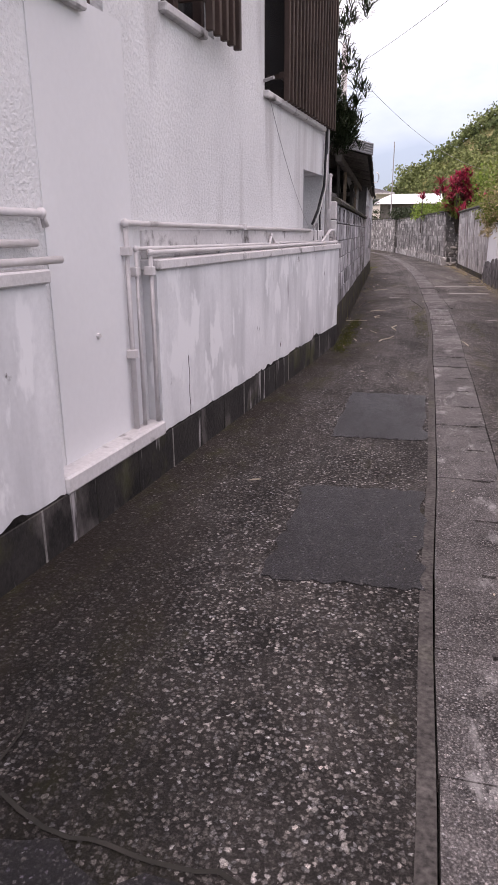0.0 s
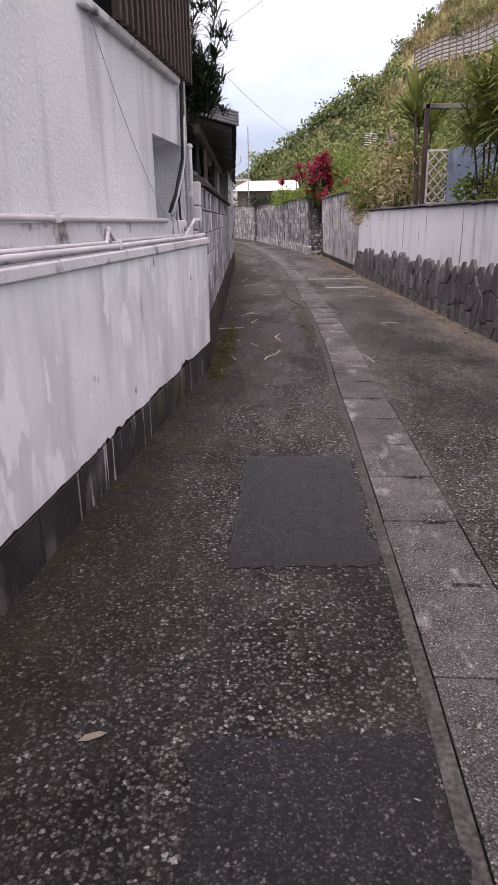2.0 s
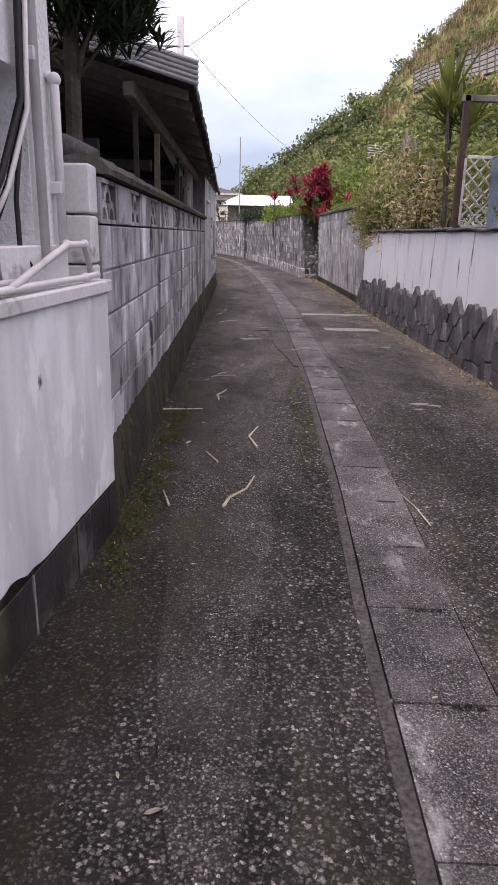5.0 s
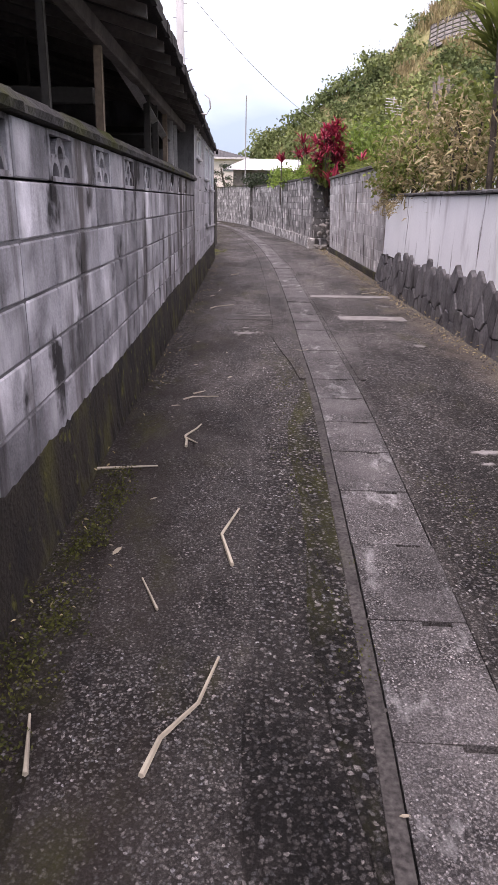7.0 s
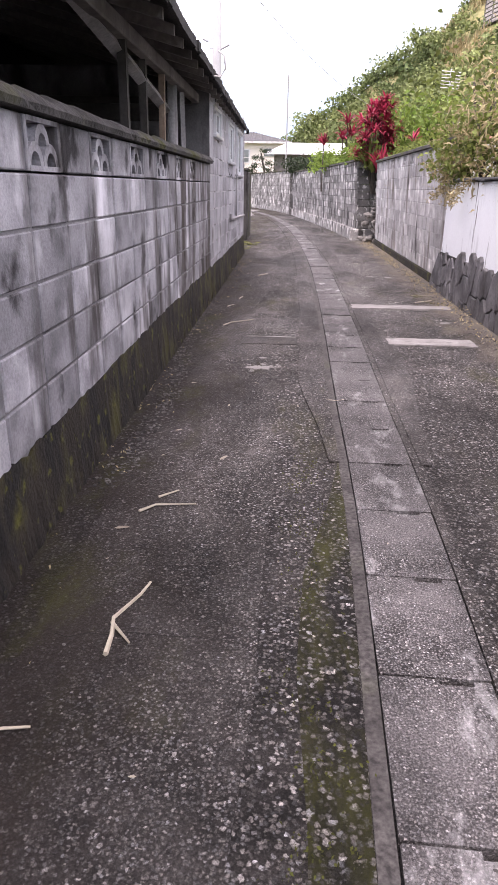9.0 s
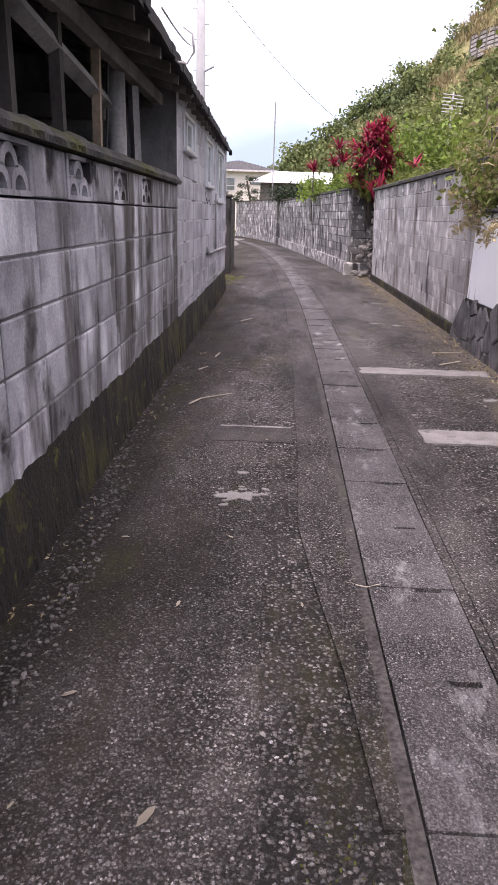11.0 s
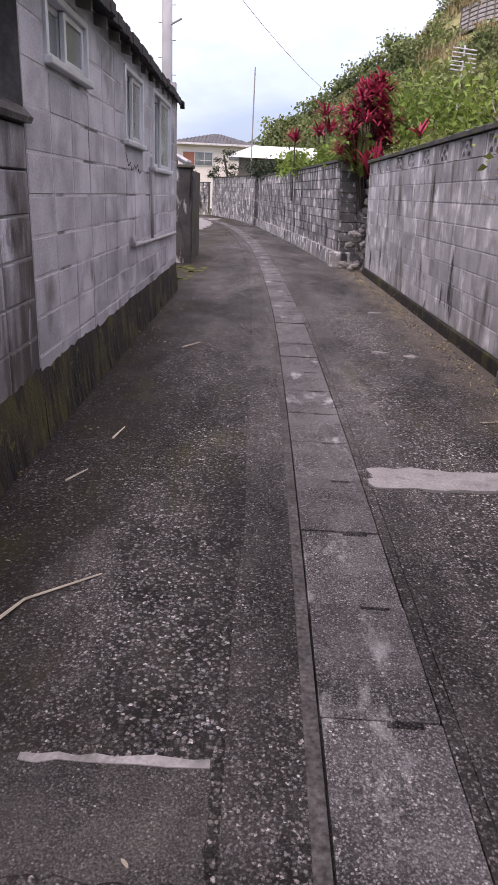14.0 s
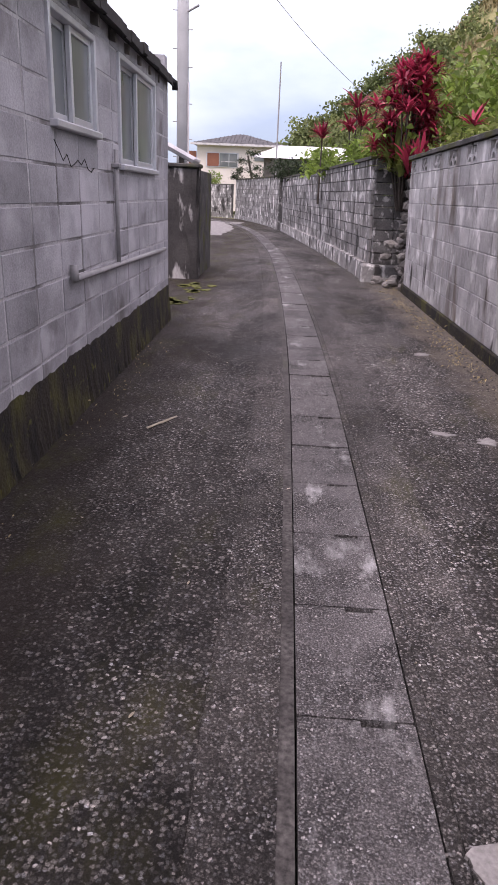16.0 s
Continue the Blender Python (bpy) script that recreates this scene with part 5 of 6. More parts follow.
for i in range(74):
    piece("coping_tile", tile_me, clad, pose(RX, 6.5 + i * 0.166, 1.432 + r.uniform(0, 0.012), r.uniform(-5, 5), r.uniform(-4, 4), r.uniform(-2, 2)))
part("coping_core", boxed(RX + 0.02, RX + 0.16, -6, 18.75, 1.43, 1.475), MORTAR, clad)

# ---- block wall beyond it ----
rwall = thing("wall_block_right", "brown-grey block wall with a top row of screen blocks", "wall", Matrix.Translation((2.555, 0, 0)) @ Matrix.Rotation(radians(-2.8), 4, "Y") @ Matrix.Translation((-2.49, 0, 0)), kind="structure")
RBX, RB0 = 2.49, 18.76
rblock = block_mesh("block", 0.397, COURSE - 0.007, 0.13, BLOCK_R)
rscreen = screen_mesh(0.402, COURSE - 0.007, 0.12, BLOCK_R)
turn = Matrix.Rotation(math.pi, 4, "Z")
NR = 20
part("core", boxed(RBX + 0.005, RBX + 0.12, RB0, RB0 + NR * 0.41, 0.0, 1.73), BLOCK_R, rwall)
part("footing", boxed(RBX - 0.03, RBX + 0.16, RB0, RB0 + NR * 0.41 + 0.05, -0.05, 0.13, 0.01), MOSSY, rwall)
for c in range(9):
    for n in range(NR):
        y = RB0 + n * 0.41 - (0.2 if c % 2 else 0.0)
        a, b = max(y, RB0), min(y + 0.402, RB0 + NR * 0.41)
        scr = c == 8 and n % 2 == 1
        me = rscreen if scr else rblock
        piece("screen_block" if scr else "block", me, rwall, Matrix.Translation((RBX + r.uniform(-0.002, 0.002), max(y, RB0 - 0.2) + 0.406, 0.134 + c * COURSE)) @ turn)
for c in (1, 3, 5, 7):
    part("block", boxed(RBX, RBX + 0.13, RB0 + NR * 0.41 - 0.196, RB0 + NR * 0.41, 0.134 + c * COURSE, 0.327 + c * COURSE, 0.005), BLOCK_R, rwall)
coping(RB0 - 0.2, RB0 + NR * 0.41 + 0.03, RBX - 0.04, RBX + 0.17, 1.935, 0.035, rwall, COPING, 15)
solid("garden_ground", boxed(RX + 0.2, 60, -6, 60, -0.1, 1.2), SOIL, "raised brown garden soil behind the walls", "soil", "structure")

# ---- far walls along the bend ----


def course_wall(name, line, base, top, label, jitter=0.006, w=0.41, d=0.16, lean=0.0):
    """A long wall of blocks along a line in the plan: the blocks are joined, each with its own joint."""
    wall = thing(name, label, "wall", kind="structure")
    total = length(line)
    bm = bmesh.new()
    verts, faces = [], []
    z, c = base, 0
    while z < top - 0.01:
        s = -(0.5 * w if c % 2 else 0.0)
        h = min(COURSE, top - z)
        while s < total:
            a, b = max(0, s) + 0.006, min(s + w, total) - 0.006
            if b - a > 0.05:
                xa, ya, t = along(line, a)
                xb, yb, _ = along(line, b)
                nx, ny = math.sin(t), -math.cos(t)
                o = -r.uniform(0, jitter * 2)
                i = len(verts)
                for zz in (z + 0.006, z + h - 0.006):
                    u, v = o - lean * (zz - 0.9), d - lean * (zz - 0.9)
                    verts += [(xa + nx * u, ya + ny * u, zz), (xb + nx * u, yb + ny * u, zz), (xb + nx * v, yb + ny * v, zz), (xa + nx * v, ya + ny * v, zz)]
                faces += [(i, i + 1, i + 5, i + 4), (i + 1, i + 2, i + 6, i + 5), (i + 2, i + 3, i + 7, i + 6), (i + 3, i, i + 4, i + 7), (i + 4, i + 5, i + 6, i + 7), (i + 3, i + 2, i + 1, i)]
            s += w
        z += COURSE
        c += 1
    ob = new("blocks", quads_mesh("blocks", verts, faces, FAR_WALL))
    ob.parent = wall
    tagged(ob, kind="stuff")
    part("core", ribbon(offset_line(line, 0.012 + lean * 0.6), offset_line(line, d - 0.02), 0.0, top - 0.01), MORTAR, wall)
    part("footing", ribbon(offset_line(line, -0.06), offset_line(line, d), -0.05, base), FAR_WALL, wall)
    part("coping", ribbon(offset_line(line, -0.04 - lean * (top - 0.9)), offset_line(line, d + 0.03), top, top + 0.05), COPING, wall, "dark mossy coping")
    return wall


bend = smooth_line([(2.12, 28.4), (1.75, 33.0), (1.2, 38.5), (0.45, 45.5)], 0.8)
course_wall("wall_bend", bend, 0.3, 2.0, "old grey block wall with pale lichen along the bend", lean=0.05, w=0.3)
course_wall("wall_far", smooth_line([(0.42, 45.6), (-0.6, 51.0), (-2.4, 58.0)], 0.8), 0.2, 2.12, "old grey block wall at the bend's end")
course_wall("wall_end", [(-2.6, 59.0), (-4.0, 60.5), (-9.5, 62.5)][::-1], 0.1, 1.85, "low grey block wall at the lane's turn")
face = thing("wall_return", "dark lichen-stained rubble end of the bend wall", "wall", kind="structure")
for c in range(9):
    for n in range(2):
        part("block", boxed(2.15 - 0.0095 * (c - 3) + 0.34 * n, 2.485 - 0.0095 * (c - 3) + 0.34 * n, 28.22 + r.uniform(0, 0.02), 28.4, 0.3 + 0.19 * c, 0.484 + 0.19 * c, 0.012), LICHEN, face)
part("footing", boxed(2.0, 2.9, 28.1, 28.42, -0.05, 0.3, 0.03), FAR_WALL, face)
pilaster = thing("wall_pilaster", "dark block pilaster in the far wall", "wall", kind="structure")
part("shaft", boxed(0.3, 0.52, 45.4, 45.75, -0.05, 2.15, 0.02), LICHEN, pilaster)


def rubble(x, y, z, s, seed):
    q = random.Random(seed)
    bm = bmesh.new()
    bmesh.ops.create_icosphere(bm, subdivisions=1, radius=1.0)
    for v in bm.verts:
        v.co *= q.uniform(0.75, 1.1)
        v.co = Vector((v.co.x * s, v.co.y * s * 0.8, v.co.z * s * 0.55))
    ob = solid("rubble_stone", bm, RUBBLE, "grey rubble stone at the wall's foot", "stone", group="rubble by the wall")
    ob.matrix_basis = pose(x, y, z, q.uniform(-15, 15), q.uniform(-15, 15), q.uniform(0, 180))


for i in range(34):
    h = r.random()
    rubble(2.45 + 0.25 * h + r.gauss(0, 0.1), 27.6 + r.gauss(0, 0.25), 0.04 + 1.3 * h * h, r.uniform(0.07, 0.16), i)
for c in range(11):
    for n in range(5):
        bm = bmesh.new()
        bmesh.ops.create_icosphere(bm, subdivisions=1, radius=1.0)
        for v in bm.verts:
            v.co = Vector((v.co.x * 0.12, v.co.y * 0.16, v.co.z * 0.1)) * r.uniform(0.8, 1.15) + Vector((2.68 + r.gauss(0, 0.03), 27.12 + 0.26 * n + (0.13 if c % 2 else 0), 0.06 + 0.175 * c))
        part("stone", bm, RUBBLE, face)
part("core", boxed(2.72, 2.95, 26.9, 28.4, -0.05, 1.9), MORTAR, face)
for i in range(14):
    rubble(2.15 + r.gauss(0, 0.1), r.uniform(27.2, 31), 0.02, r.uniform(0.03, 0.08), 100 + i)

# ---- left side beyond the block house ----
gatepost = thing("wall_end_pier", "black-stained rough concrete wall end beside the lane", "wall", kind="structure")
bm = boxed(-1.35, -0.78, 27.4, 27.7, -0.05, 1.72, 0.02)
bmesh.ops.subdivide_edges(bm, edges=bm.edges[:], cuts=5, use_grid_fill=True)
for v in bm.verts:
    v.co += Vector((r.gauss(0, 0.012), r.gauss(0, 0.012), r.gauss(0, 0.006)))
part("pier", bm, PIERC, gatepost)
part("coping", boxed(-1.42, -0.74, 27.36, 27.75, 1.72, 1.78, 0.015), COPING, gatepost)
part("side_wall", boxed(-0.98, -0.8, 27.7, 29.6, -0.05, 1.7, 0.01), COPING, gatepost)
lean_roof = thing("lean_to_roof", "pale corrugated lean-to roof above the wall end", "roof", kind="structure")
bm = bmesh.new()
for i in range(7):
    tube(bm, [(-2.0, 28.2 + 0.12 * i, 2.35), (-0.95, 28.2 + 0.12 * i, 1.85)], 0.055, sides=6)
part("sheet", bm, STEEL, lean_roof)
part("post", boxed(-1.9, -1.8, 28.5, 28.6, 0, 2.26), WOOD, lean_roof)
part("post", boxed(-1.25, -1.17, 28.5, 28.6, 0, 1.95), WOOD, lean_roof)
solid("wall_yard", boxed(-6, -5.8, 23.7, 45, -0.1, 1.8), FAR_WALL, "plain block wall behind the yard", "wall", "structure")

# ---- poles and wires ----
pole = thing("utility_pole", "tall round concrete utility pole with steps and a cross-arm", "pole")
UX, UY = -2.75, 39.0
part("shaft", tubed([(UX, UY, -0.1), (UX, UY, 5.5), (UX, UY, 10.5)], 0.2, 0.15, 14), POLEC, pole, "", True)
part("crossarm", tubed([(UX - 1.6, UY, 9.3), (UX + 0.35, UY, 9.35)], 0.04), GREYPIPE, pole)
part("bracket", tubed([(UX, UY, 6.3), (UX + 0.5, UY - 0.2, 6.5)], 0.03), GREYPIPE, pole)
for i in range(14):
    part("step", tubed([(UX, UY, 2.4 + 0.5 * i), (UX + (0.3 if i % 2 else -0.3), UY - 0.05, 2.4 + 0.5 * i)], 0.013, sides=5), GREYPIPE, pole)
part("pipe", tubed([(UX + 0.2, UY - 0.1, 0), (UX + 0.19, UY - 0.1, 4.5)], 0.03), PIPE, pole)
thin = thing("thin_mast", "thin grey metal mast behind the wall", "pole")
part("mast", tubed([(0.0, 52.0, 0.0), (0.0, 52.0, 7.3)], 0.045, 0.03), GREYPIPE, thin)


def wire(a, b, sag, rad=0.012):
    pts = []
    for i in range(17):
        t = i / 16
        pts.append((a[0] + (b[0] - a[0]) * t, a[1] + (b[1] - a[1]) * t, a[2] + (b[2] - a[2]) * t - sag * 4 * t * (1 - t)))
    solid("overhead_wire", tubed(pts, rad, sides=4), WIRE, "thin overhead power wire", "wire", group="overhead wires")


wire((UX + 0.3, UY, 9.4), (7.0, 60.0, 6.0), 0.8)
wire((UX + 0.3, UY, 9.3), (9.0, 5.0, 9.5), 0.6)
wire((UX - 0.6, UY, 9.3), (-2.0, 0.0, 8.0), 0.5)
wire((UX - 1.2, UY, 9.3), (-2.6, 0.0, 8.2), 0.5)
wire((-0.5, 16.0, 2.6), (UX, UY, 7.6), 0.3, 0.008)

# ---- garden behind the whitewashed wall ----
trellis = thing("garden_trellis", "weathered timber frame with a diagonal white lattice panel", "trellis")
part("post", boxed(2.93, 3.01, 14.76, 14.84, 1.15, 3.16, 0.006), BROWN, trellis)
part("beam", boxed(2.9, 4.9, 14.76, 14.83, 3.08, 3.16, 0.006), WOOD, trellis)
part("post", boxed(4.8, 4.88, 14.76, 14.84, 1.15, 3.1, 0.006), BROWN, trellis)
bm = bmesh.new()
for x in (3.03, 3.44):
    box(bm, x - 0.02, x + 0.02, 14.78, 14.82, 1.5, 2.43, 0.004)
box(bm, 3.01, 3.46, 14.78, 14.82, 2.39, 2.43, 0.004)
box(bm, 3.01, 3.46, 14.78, 14.82, 1.5, 1.54, 0.004)
part("lattice_frame", bm, CAPC, trellis)
for k in range(7):
    z = 1.25 + 0.19 * k
    for d in (1, -1):
        za, zb = (z, z + 0.42) if d > 0 else (z + 0.42, z)
        xa, xb = 3.04, 3.43
        # keep each lath inside the frame
        t0, t1 = 0.0, 1.0
        lo, hi = 1.53, 2.4
        f = lambda t: za + (zb - za) * t
        ts = [t for t in [i / 40 for i in range(41)] if lo <= f(t) <= hi]
        if len(ts) < 4:
            continue
        pa, pb = ts[0], ts[-1]
        bm = bmesh.new()
        tube(bm, [(xa + (xb - xa) * pa, 14.79 + 0.008 * d, f(pa)), (xa + (xb - xa) * pb, 14.79 + 0.008 * d, f(pb))], 0.014, sides=4)
        part("lath", bm, CAPC, trellis)
sheet = thing("blue_sheet", "pale blue translucent sheet leaning in the garden", "sheet")
bm = bmesh.new()
n = 34
ra = [bm.verts.new((3.36 + 0.9 * i / n, 14.6 + 0.014 * math.sin(i * 1.6), 1.3)) for i in range(n + 1)]
rb = [bm.verts.new((3.36 + 0.9 * i / n, 14.72 + 0.014 * math.sin(i * 1.6), 2.42 + 0.2 * i / n)) for i in range(n + 1)]
for i in range(n):
    bm.faces.new((ra[i], ra[i + 1], rb[i + 1], rb[i]))
bmesh.ops.solidify(bm, geom=bm.faces[:], thickness=0.006)
part("sheet", bm, BLUEPANEL, sheet, "", True)


def spiky(name, label, x, y, z0, heads, l, w, n, material, stem=0.05, group="", droop=0.7, rise=0.6, stem_material=None):
    """A plant of bare stems that carry tufts of long blades."""
    q = random.Random(int(x * 100 + y * 7))
    p = thing(name, label, "plant", group=group)
    tufts = []
    for dx, dy, h in heads:
        pts = [(x + dx * 0.25, y + dy * 0.25, z0), (x + dx * 0.6, y + dy * 0.6, z0 + (h - z0) * 0.5), (x + dx, y + dy, h)]
        part("stem", tubed(pts, stem, stem * 0.7, 6), stem_material or BARK, p)
        tufts.append(blades(q, (x + dx, y + dy, h), n, l, w, rise, droop, l * 0.12))
    foliage("crown", joined(tufts), material, p)
    return p


spiky("yucca", "tall green yucca with long arching pointed leaves", 3.72, 13.6, 1.2, [(0, 0, 2.75), (-0.2, 0.2, 2.45), (0.4, 0.1, 3.0), (0.1, -0.4, 2.5), (0.6, -0.2, 2.7), (-0.1, 0.1, 3.1), (0.4, 0.2, 2.3), (0.2, 0.0, 3.3)], 0.85, 0.045, 120, LEAF, 0.02, droop=1.4)
spiky("yucca", "tall green yucca with upright pointed leaves", 3.1, 15.6, 1.2, [(-0.15, 0, 3.15), (0.2, 0.1, 2.85), (0.0, 0.3, 3.0)], 0.75, 0.075, 44, LEAF, 0.03, droop=0.5, rise=0.8)
spiky("yucca", "tall green yucca with crowded drooping leaves", 3.95, 12.2, 1.2, [(0.0, 0, 3.5), (0.5, -0.3, 3.8), (-0.3, -0.5, 2.8), (0.0, 0.6, 3.0), (-0.2, 0.2, 2.4), (0.4, 0.4, 3.4)], 1.0, 0.055, 110, LEAF, 0.02, droop=1.2)
hr = random.Random(8)
red_heads = [(hr.gauss(0, 0.27) * (1.15 - 0.45 * k / 45), hr.gauss(0, 0.25), 1.9 + 1.4 * k / 45) for k in range(46)] + [(0.12, 0, 3.42), (0.25, 0.1, 3.25)]
spiky("red_cordyline", "tall red-leaved cordyline above the wall", 2.6, 28.2, 1.2, red_heads, 0.33, 0.05, 50, RED, 0.014, "red cordylines", 1.2, 0.5)
spiky("red_cordyline", "red-leaved cordyline above the wall", 2.15, 33.3, 1.2, [(0, 0, 3.35), (0.15, 0.1, 3.0), (-0.15, 0, 2.9), (0.5, 0.3, 3.4)], 0.5, 0.08, 26, RED, 0.025, "red cordylines", 0.8, 0.5)
spiky("red_cordyline", "small red-leaved cordyline above the wall", 1.4, 33.6, 1.2, [(0, 0, 2.72)], 0.4, 0.07, 30, RED, 0.025, "red cordylines", 0.5, 0.7)
spiky("red_cordyline", "small red-leaved cordyline above the wall", 3.3, 27.0, 1.2, [(0, 0, 2.45)], 0.35, 0.06, 24, RED, 0.025, "red cordylines", 0.6, 0.6)


def shrub(name, label, x, y, z, sx, sy, sz, clumps, per, size, material, aspect=2.0, stem=True):
    q = random.Random(int(x * 91 + y * 13))
    p = thing(name, label, "shrub")
    cs = []
    for _ in range(clumps):
        a, b, c = q.gauss(0, 0.42), q.gauss(0, 0.42), q.uniform(-0.4, 0.5)
        cs.append((x + a * sx, y + b * sy, z + c * sz + 0.12 * sz * math.sin(a * 9)))
    foliage("crown", leaves(q, cs, min(sx, sy, sz) * 0.42, per, size, aspect), material, p)
    if stem:
        for k in range(3):
            part("branch", tubed([(x + q.gauss(0, 0.1), y, 1.1), (x + q.gauss(0, 0.15), y, z), (x + q.gauss(0, sx * 0.25), y + q.gauss(0, sy * 0.2), z + sz * 0.35)], 0.035, 0.01), BARK, p)
    return p


shrub("vine", "green creeper hanging over the wall's top", 2.7, 18.4, 1.9, 0.55, 1.6, 0.9, 60, 26, 0.07, LEAF, 1.4)
shrub("vine", "dry creeper hanging over the wall's end", 2.46, 18.6, 1.55, 0.2, 1.1, 0.95, 60, 44, 0.06, DRY, 3.0, False)
shrub("vine", "green creeper hanging over the wall's end", 2.5, 18.5, 1.75, 0.22, 0.9, 0.6, 26, 30, 0.06, LEAF, 2.0, False)
shrub("shrub", "dry tangled shrub behind the wall", 3.2, 17.6, 2.0, 0.9, 1.6, 1.3, 80, 30, 0.13, DRY, 5.0)
shrub("shrub", "dry brown climber on dead stems", 2.95, 16.4, 1.95, 0.5, 1.4, 1.1, 50, 26, 0.1, DRY, 3.5)
shrub("shrub", "leafy green climber on dead stems", 3.0, 16.9, 2.1, 0.5, 1.6, 1.2, 45, 24, 0.08, LEAF, 1.5)
shrub("shrub", "leafy dark green shrub behind the wall", 3.9, 18.2, 2.2, 1.1, 1.8, 1.2, 70, 26, 0.1, LEAF, 1.8)
shrub("shrub", "dense green shrub behind the trellis", 4.3, 16.6, 2.3, 1.6, 1.4, 1.4, 90, 26, 0.1, LEAF, 1.8)
shrub("shrub", "leafy green bush under the yuccas", 3.9, 12.4, 1.6, 0.8, 0.7, 0.6, 45, 26, 0.1, LEAF, 2.2)
shrub("shrub", "low leafy green weed by the sheet", 3.75, 14.1, 1.7, 0.5, 0.3, 0.5, 26, 22, 0.09, LEAF_B, 2.0)
shrub("shrub", "broad-leaved green garden climber", 4.6, 11.6, 2.3, 0.8, 0.9, 1.4, 60, 20, 0.16, LEAF, 1.2)
shrub("shrub", "bushy bright green shrub behind the wall", 4.0, 28.6, 2.6, 1.4, 1.4, 1.3, 90, 26, 0.16, LEAF_B, 1.8)
shrub("shrub", "bushy green shrub behind the wall", 5.6, 30.5, 3.0, 2.2, 2.0, 1.6, 90, 26, 0.18, LEAF, 1.8)
shrub("shrub", "low bright green shrub along the wall top", 1.75, 36.5, 2.15, 0.6, 4.5, 0.6, 80, 24, 0.16, LEAF_B, 2.2, False)
shrub("shrub", "low bright green shrub along the wall top", 2.3, 31.0, 2.15, 0.5, 2.5, 0.6, 60, 24, 0.16, LEAF_B, 3.0, False)
shrub("shrub", "low green shrub along the wall top", 2.95, 25.6, 1.98, 0.4, 2.6, 0.4, 50, 22, 0.13, LEAF, 3.0, False)
shrub("shrub", "clipped dark green shrub at the bend", 0.75, 44.0, 2.3, 0.9, 2.0, 0.6, 60, 24, 0.13, LEAF_D, 1.8)
shrub("shrub", "small yellow-green shrub by the house", -4.6, 63.0, 2.1, 0.8, 0.8, 0.7, 30, 24, 0.16, LEAF_B, 1.8)
for i in range(26):
    q = random.Random(300 + i)
    x, y = 2.75 + q.random() * 1.1, 16.2 + q.random() * 9.5
    foliage("grass_tuft", blades(q, (x, y, 1.2), 26, q.uniform(0.5, 0.95), 0.03, 1.0, 0.9, 0.12), DRY if i % 3 else LEAF, None, "tall dry grass tuft behind the wall" if i % 3 else "green grass tuft behind the wall", "grass")
for i in range(16):
    q = random.Random(400 + i)
    foliage("strap_plant", blades(q, (2.75 + q.random() * 0.5, 26.0 + q.random() * 8, 1.5), 18, q.uniform(0.6, 0.9), 0.1, 0.9, 1.0, 0.1), LEAF if i % 2 else LEAF_B, None, "broad strap-leaved green plant behind the wall", "plant")


for i in range(9):
    q = random.Random(500 + i)
    foliage("strap_plant", blades(q, (2.58 + q.gauss(0, 0.16), 27.95 + q.gauss(0, 0.2), 1.75 + 0.25 * q.random()), 20, q.uniform(0.4, 0.6), 0.08, 0.9, 1.0, 0.1), RED if i % 3 == 0 else LEAF, None, "red-leaved low cordyline shoot" if i % 3 == 0 else "broad strap-leaved green plant by the cordyline", "plant")


def branchy(name, label, x, y, z0, h, material, seed, spread=0.5, rad=0.05):
    q = random.Random(seed)
    p = thing(name, label, "tree")
    part("trunk", tubed([(x, y, z0), (x + q.gauss(0, 0.05), y, z0 + h * 0.5), (x + q.gauss(0, 0.1), y, z0 + h * 0.62)], rad, rad * 0.7), material, p)
    for i in range(9):
        zb = z0 + h * q.uniform(0.35, 0.6)
        a = q.uniform(0, 6.28)
        e = Vector((math.cos(a) * spread * q.uniform(0.4, 1), math.sin(a) * spread * q.uniform(0.4, 1), h * q.uniform(0.25, 0.45)))
        mid = Vector((x, y, zb)) + e * 0.5 + Vector((q.gauss(0, 0.05), q.gauss(0, 0.05), -0.03))
        end = Vector((x, y, zb)) + e
        part("limb", tubed([(x, y, zb), mid, end, end + Vector((q.gauss(0, 0.05), 0, 0.12))], rad * 0.55, rad * 0.2, 6), material, p)
    return p


branchy("bare_tree", "bare knobbly pruned tree behind the wall", 4.3, 24.6, 1.2, 2.4, BARK, 21)
branchy("bare_tree", "pale dead stump with short branches", 3.35, 18.9, 1.2, 1.9, PALEBARK, 22, 0.35, 0.1)
branchy("bare_tree", "pale dead shrub behind the wall", 3.4, 22.5, 1.2, 1.5, PALEBARK, 24, 0.3, 0.02)
antenna = thing("roof_antenna", "white metal antenna on a thin mast", "antenna")
part("mast", tubed([(4.6, 29.8, 1.2), (4.6, 29.8, 4.4)], 0.02), PIPE, antenna)
for i in range(6):
    part("rod", tubed([(4.35, 29.8, 4.35 - 0.08 * i), (4.85, 29.75, 4.3 - 0.08 * i)], 0.012, sides=5), PIPE, antenna)


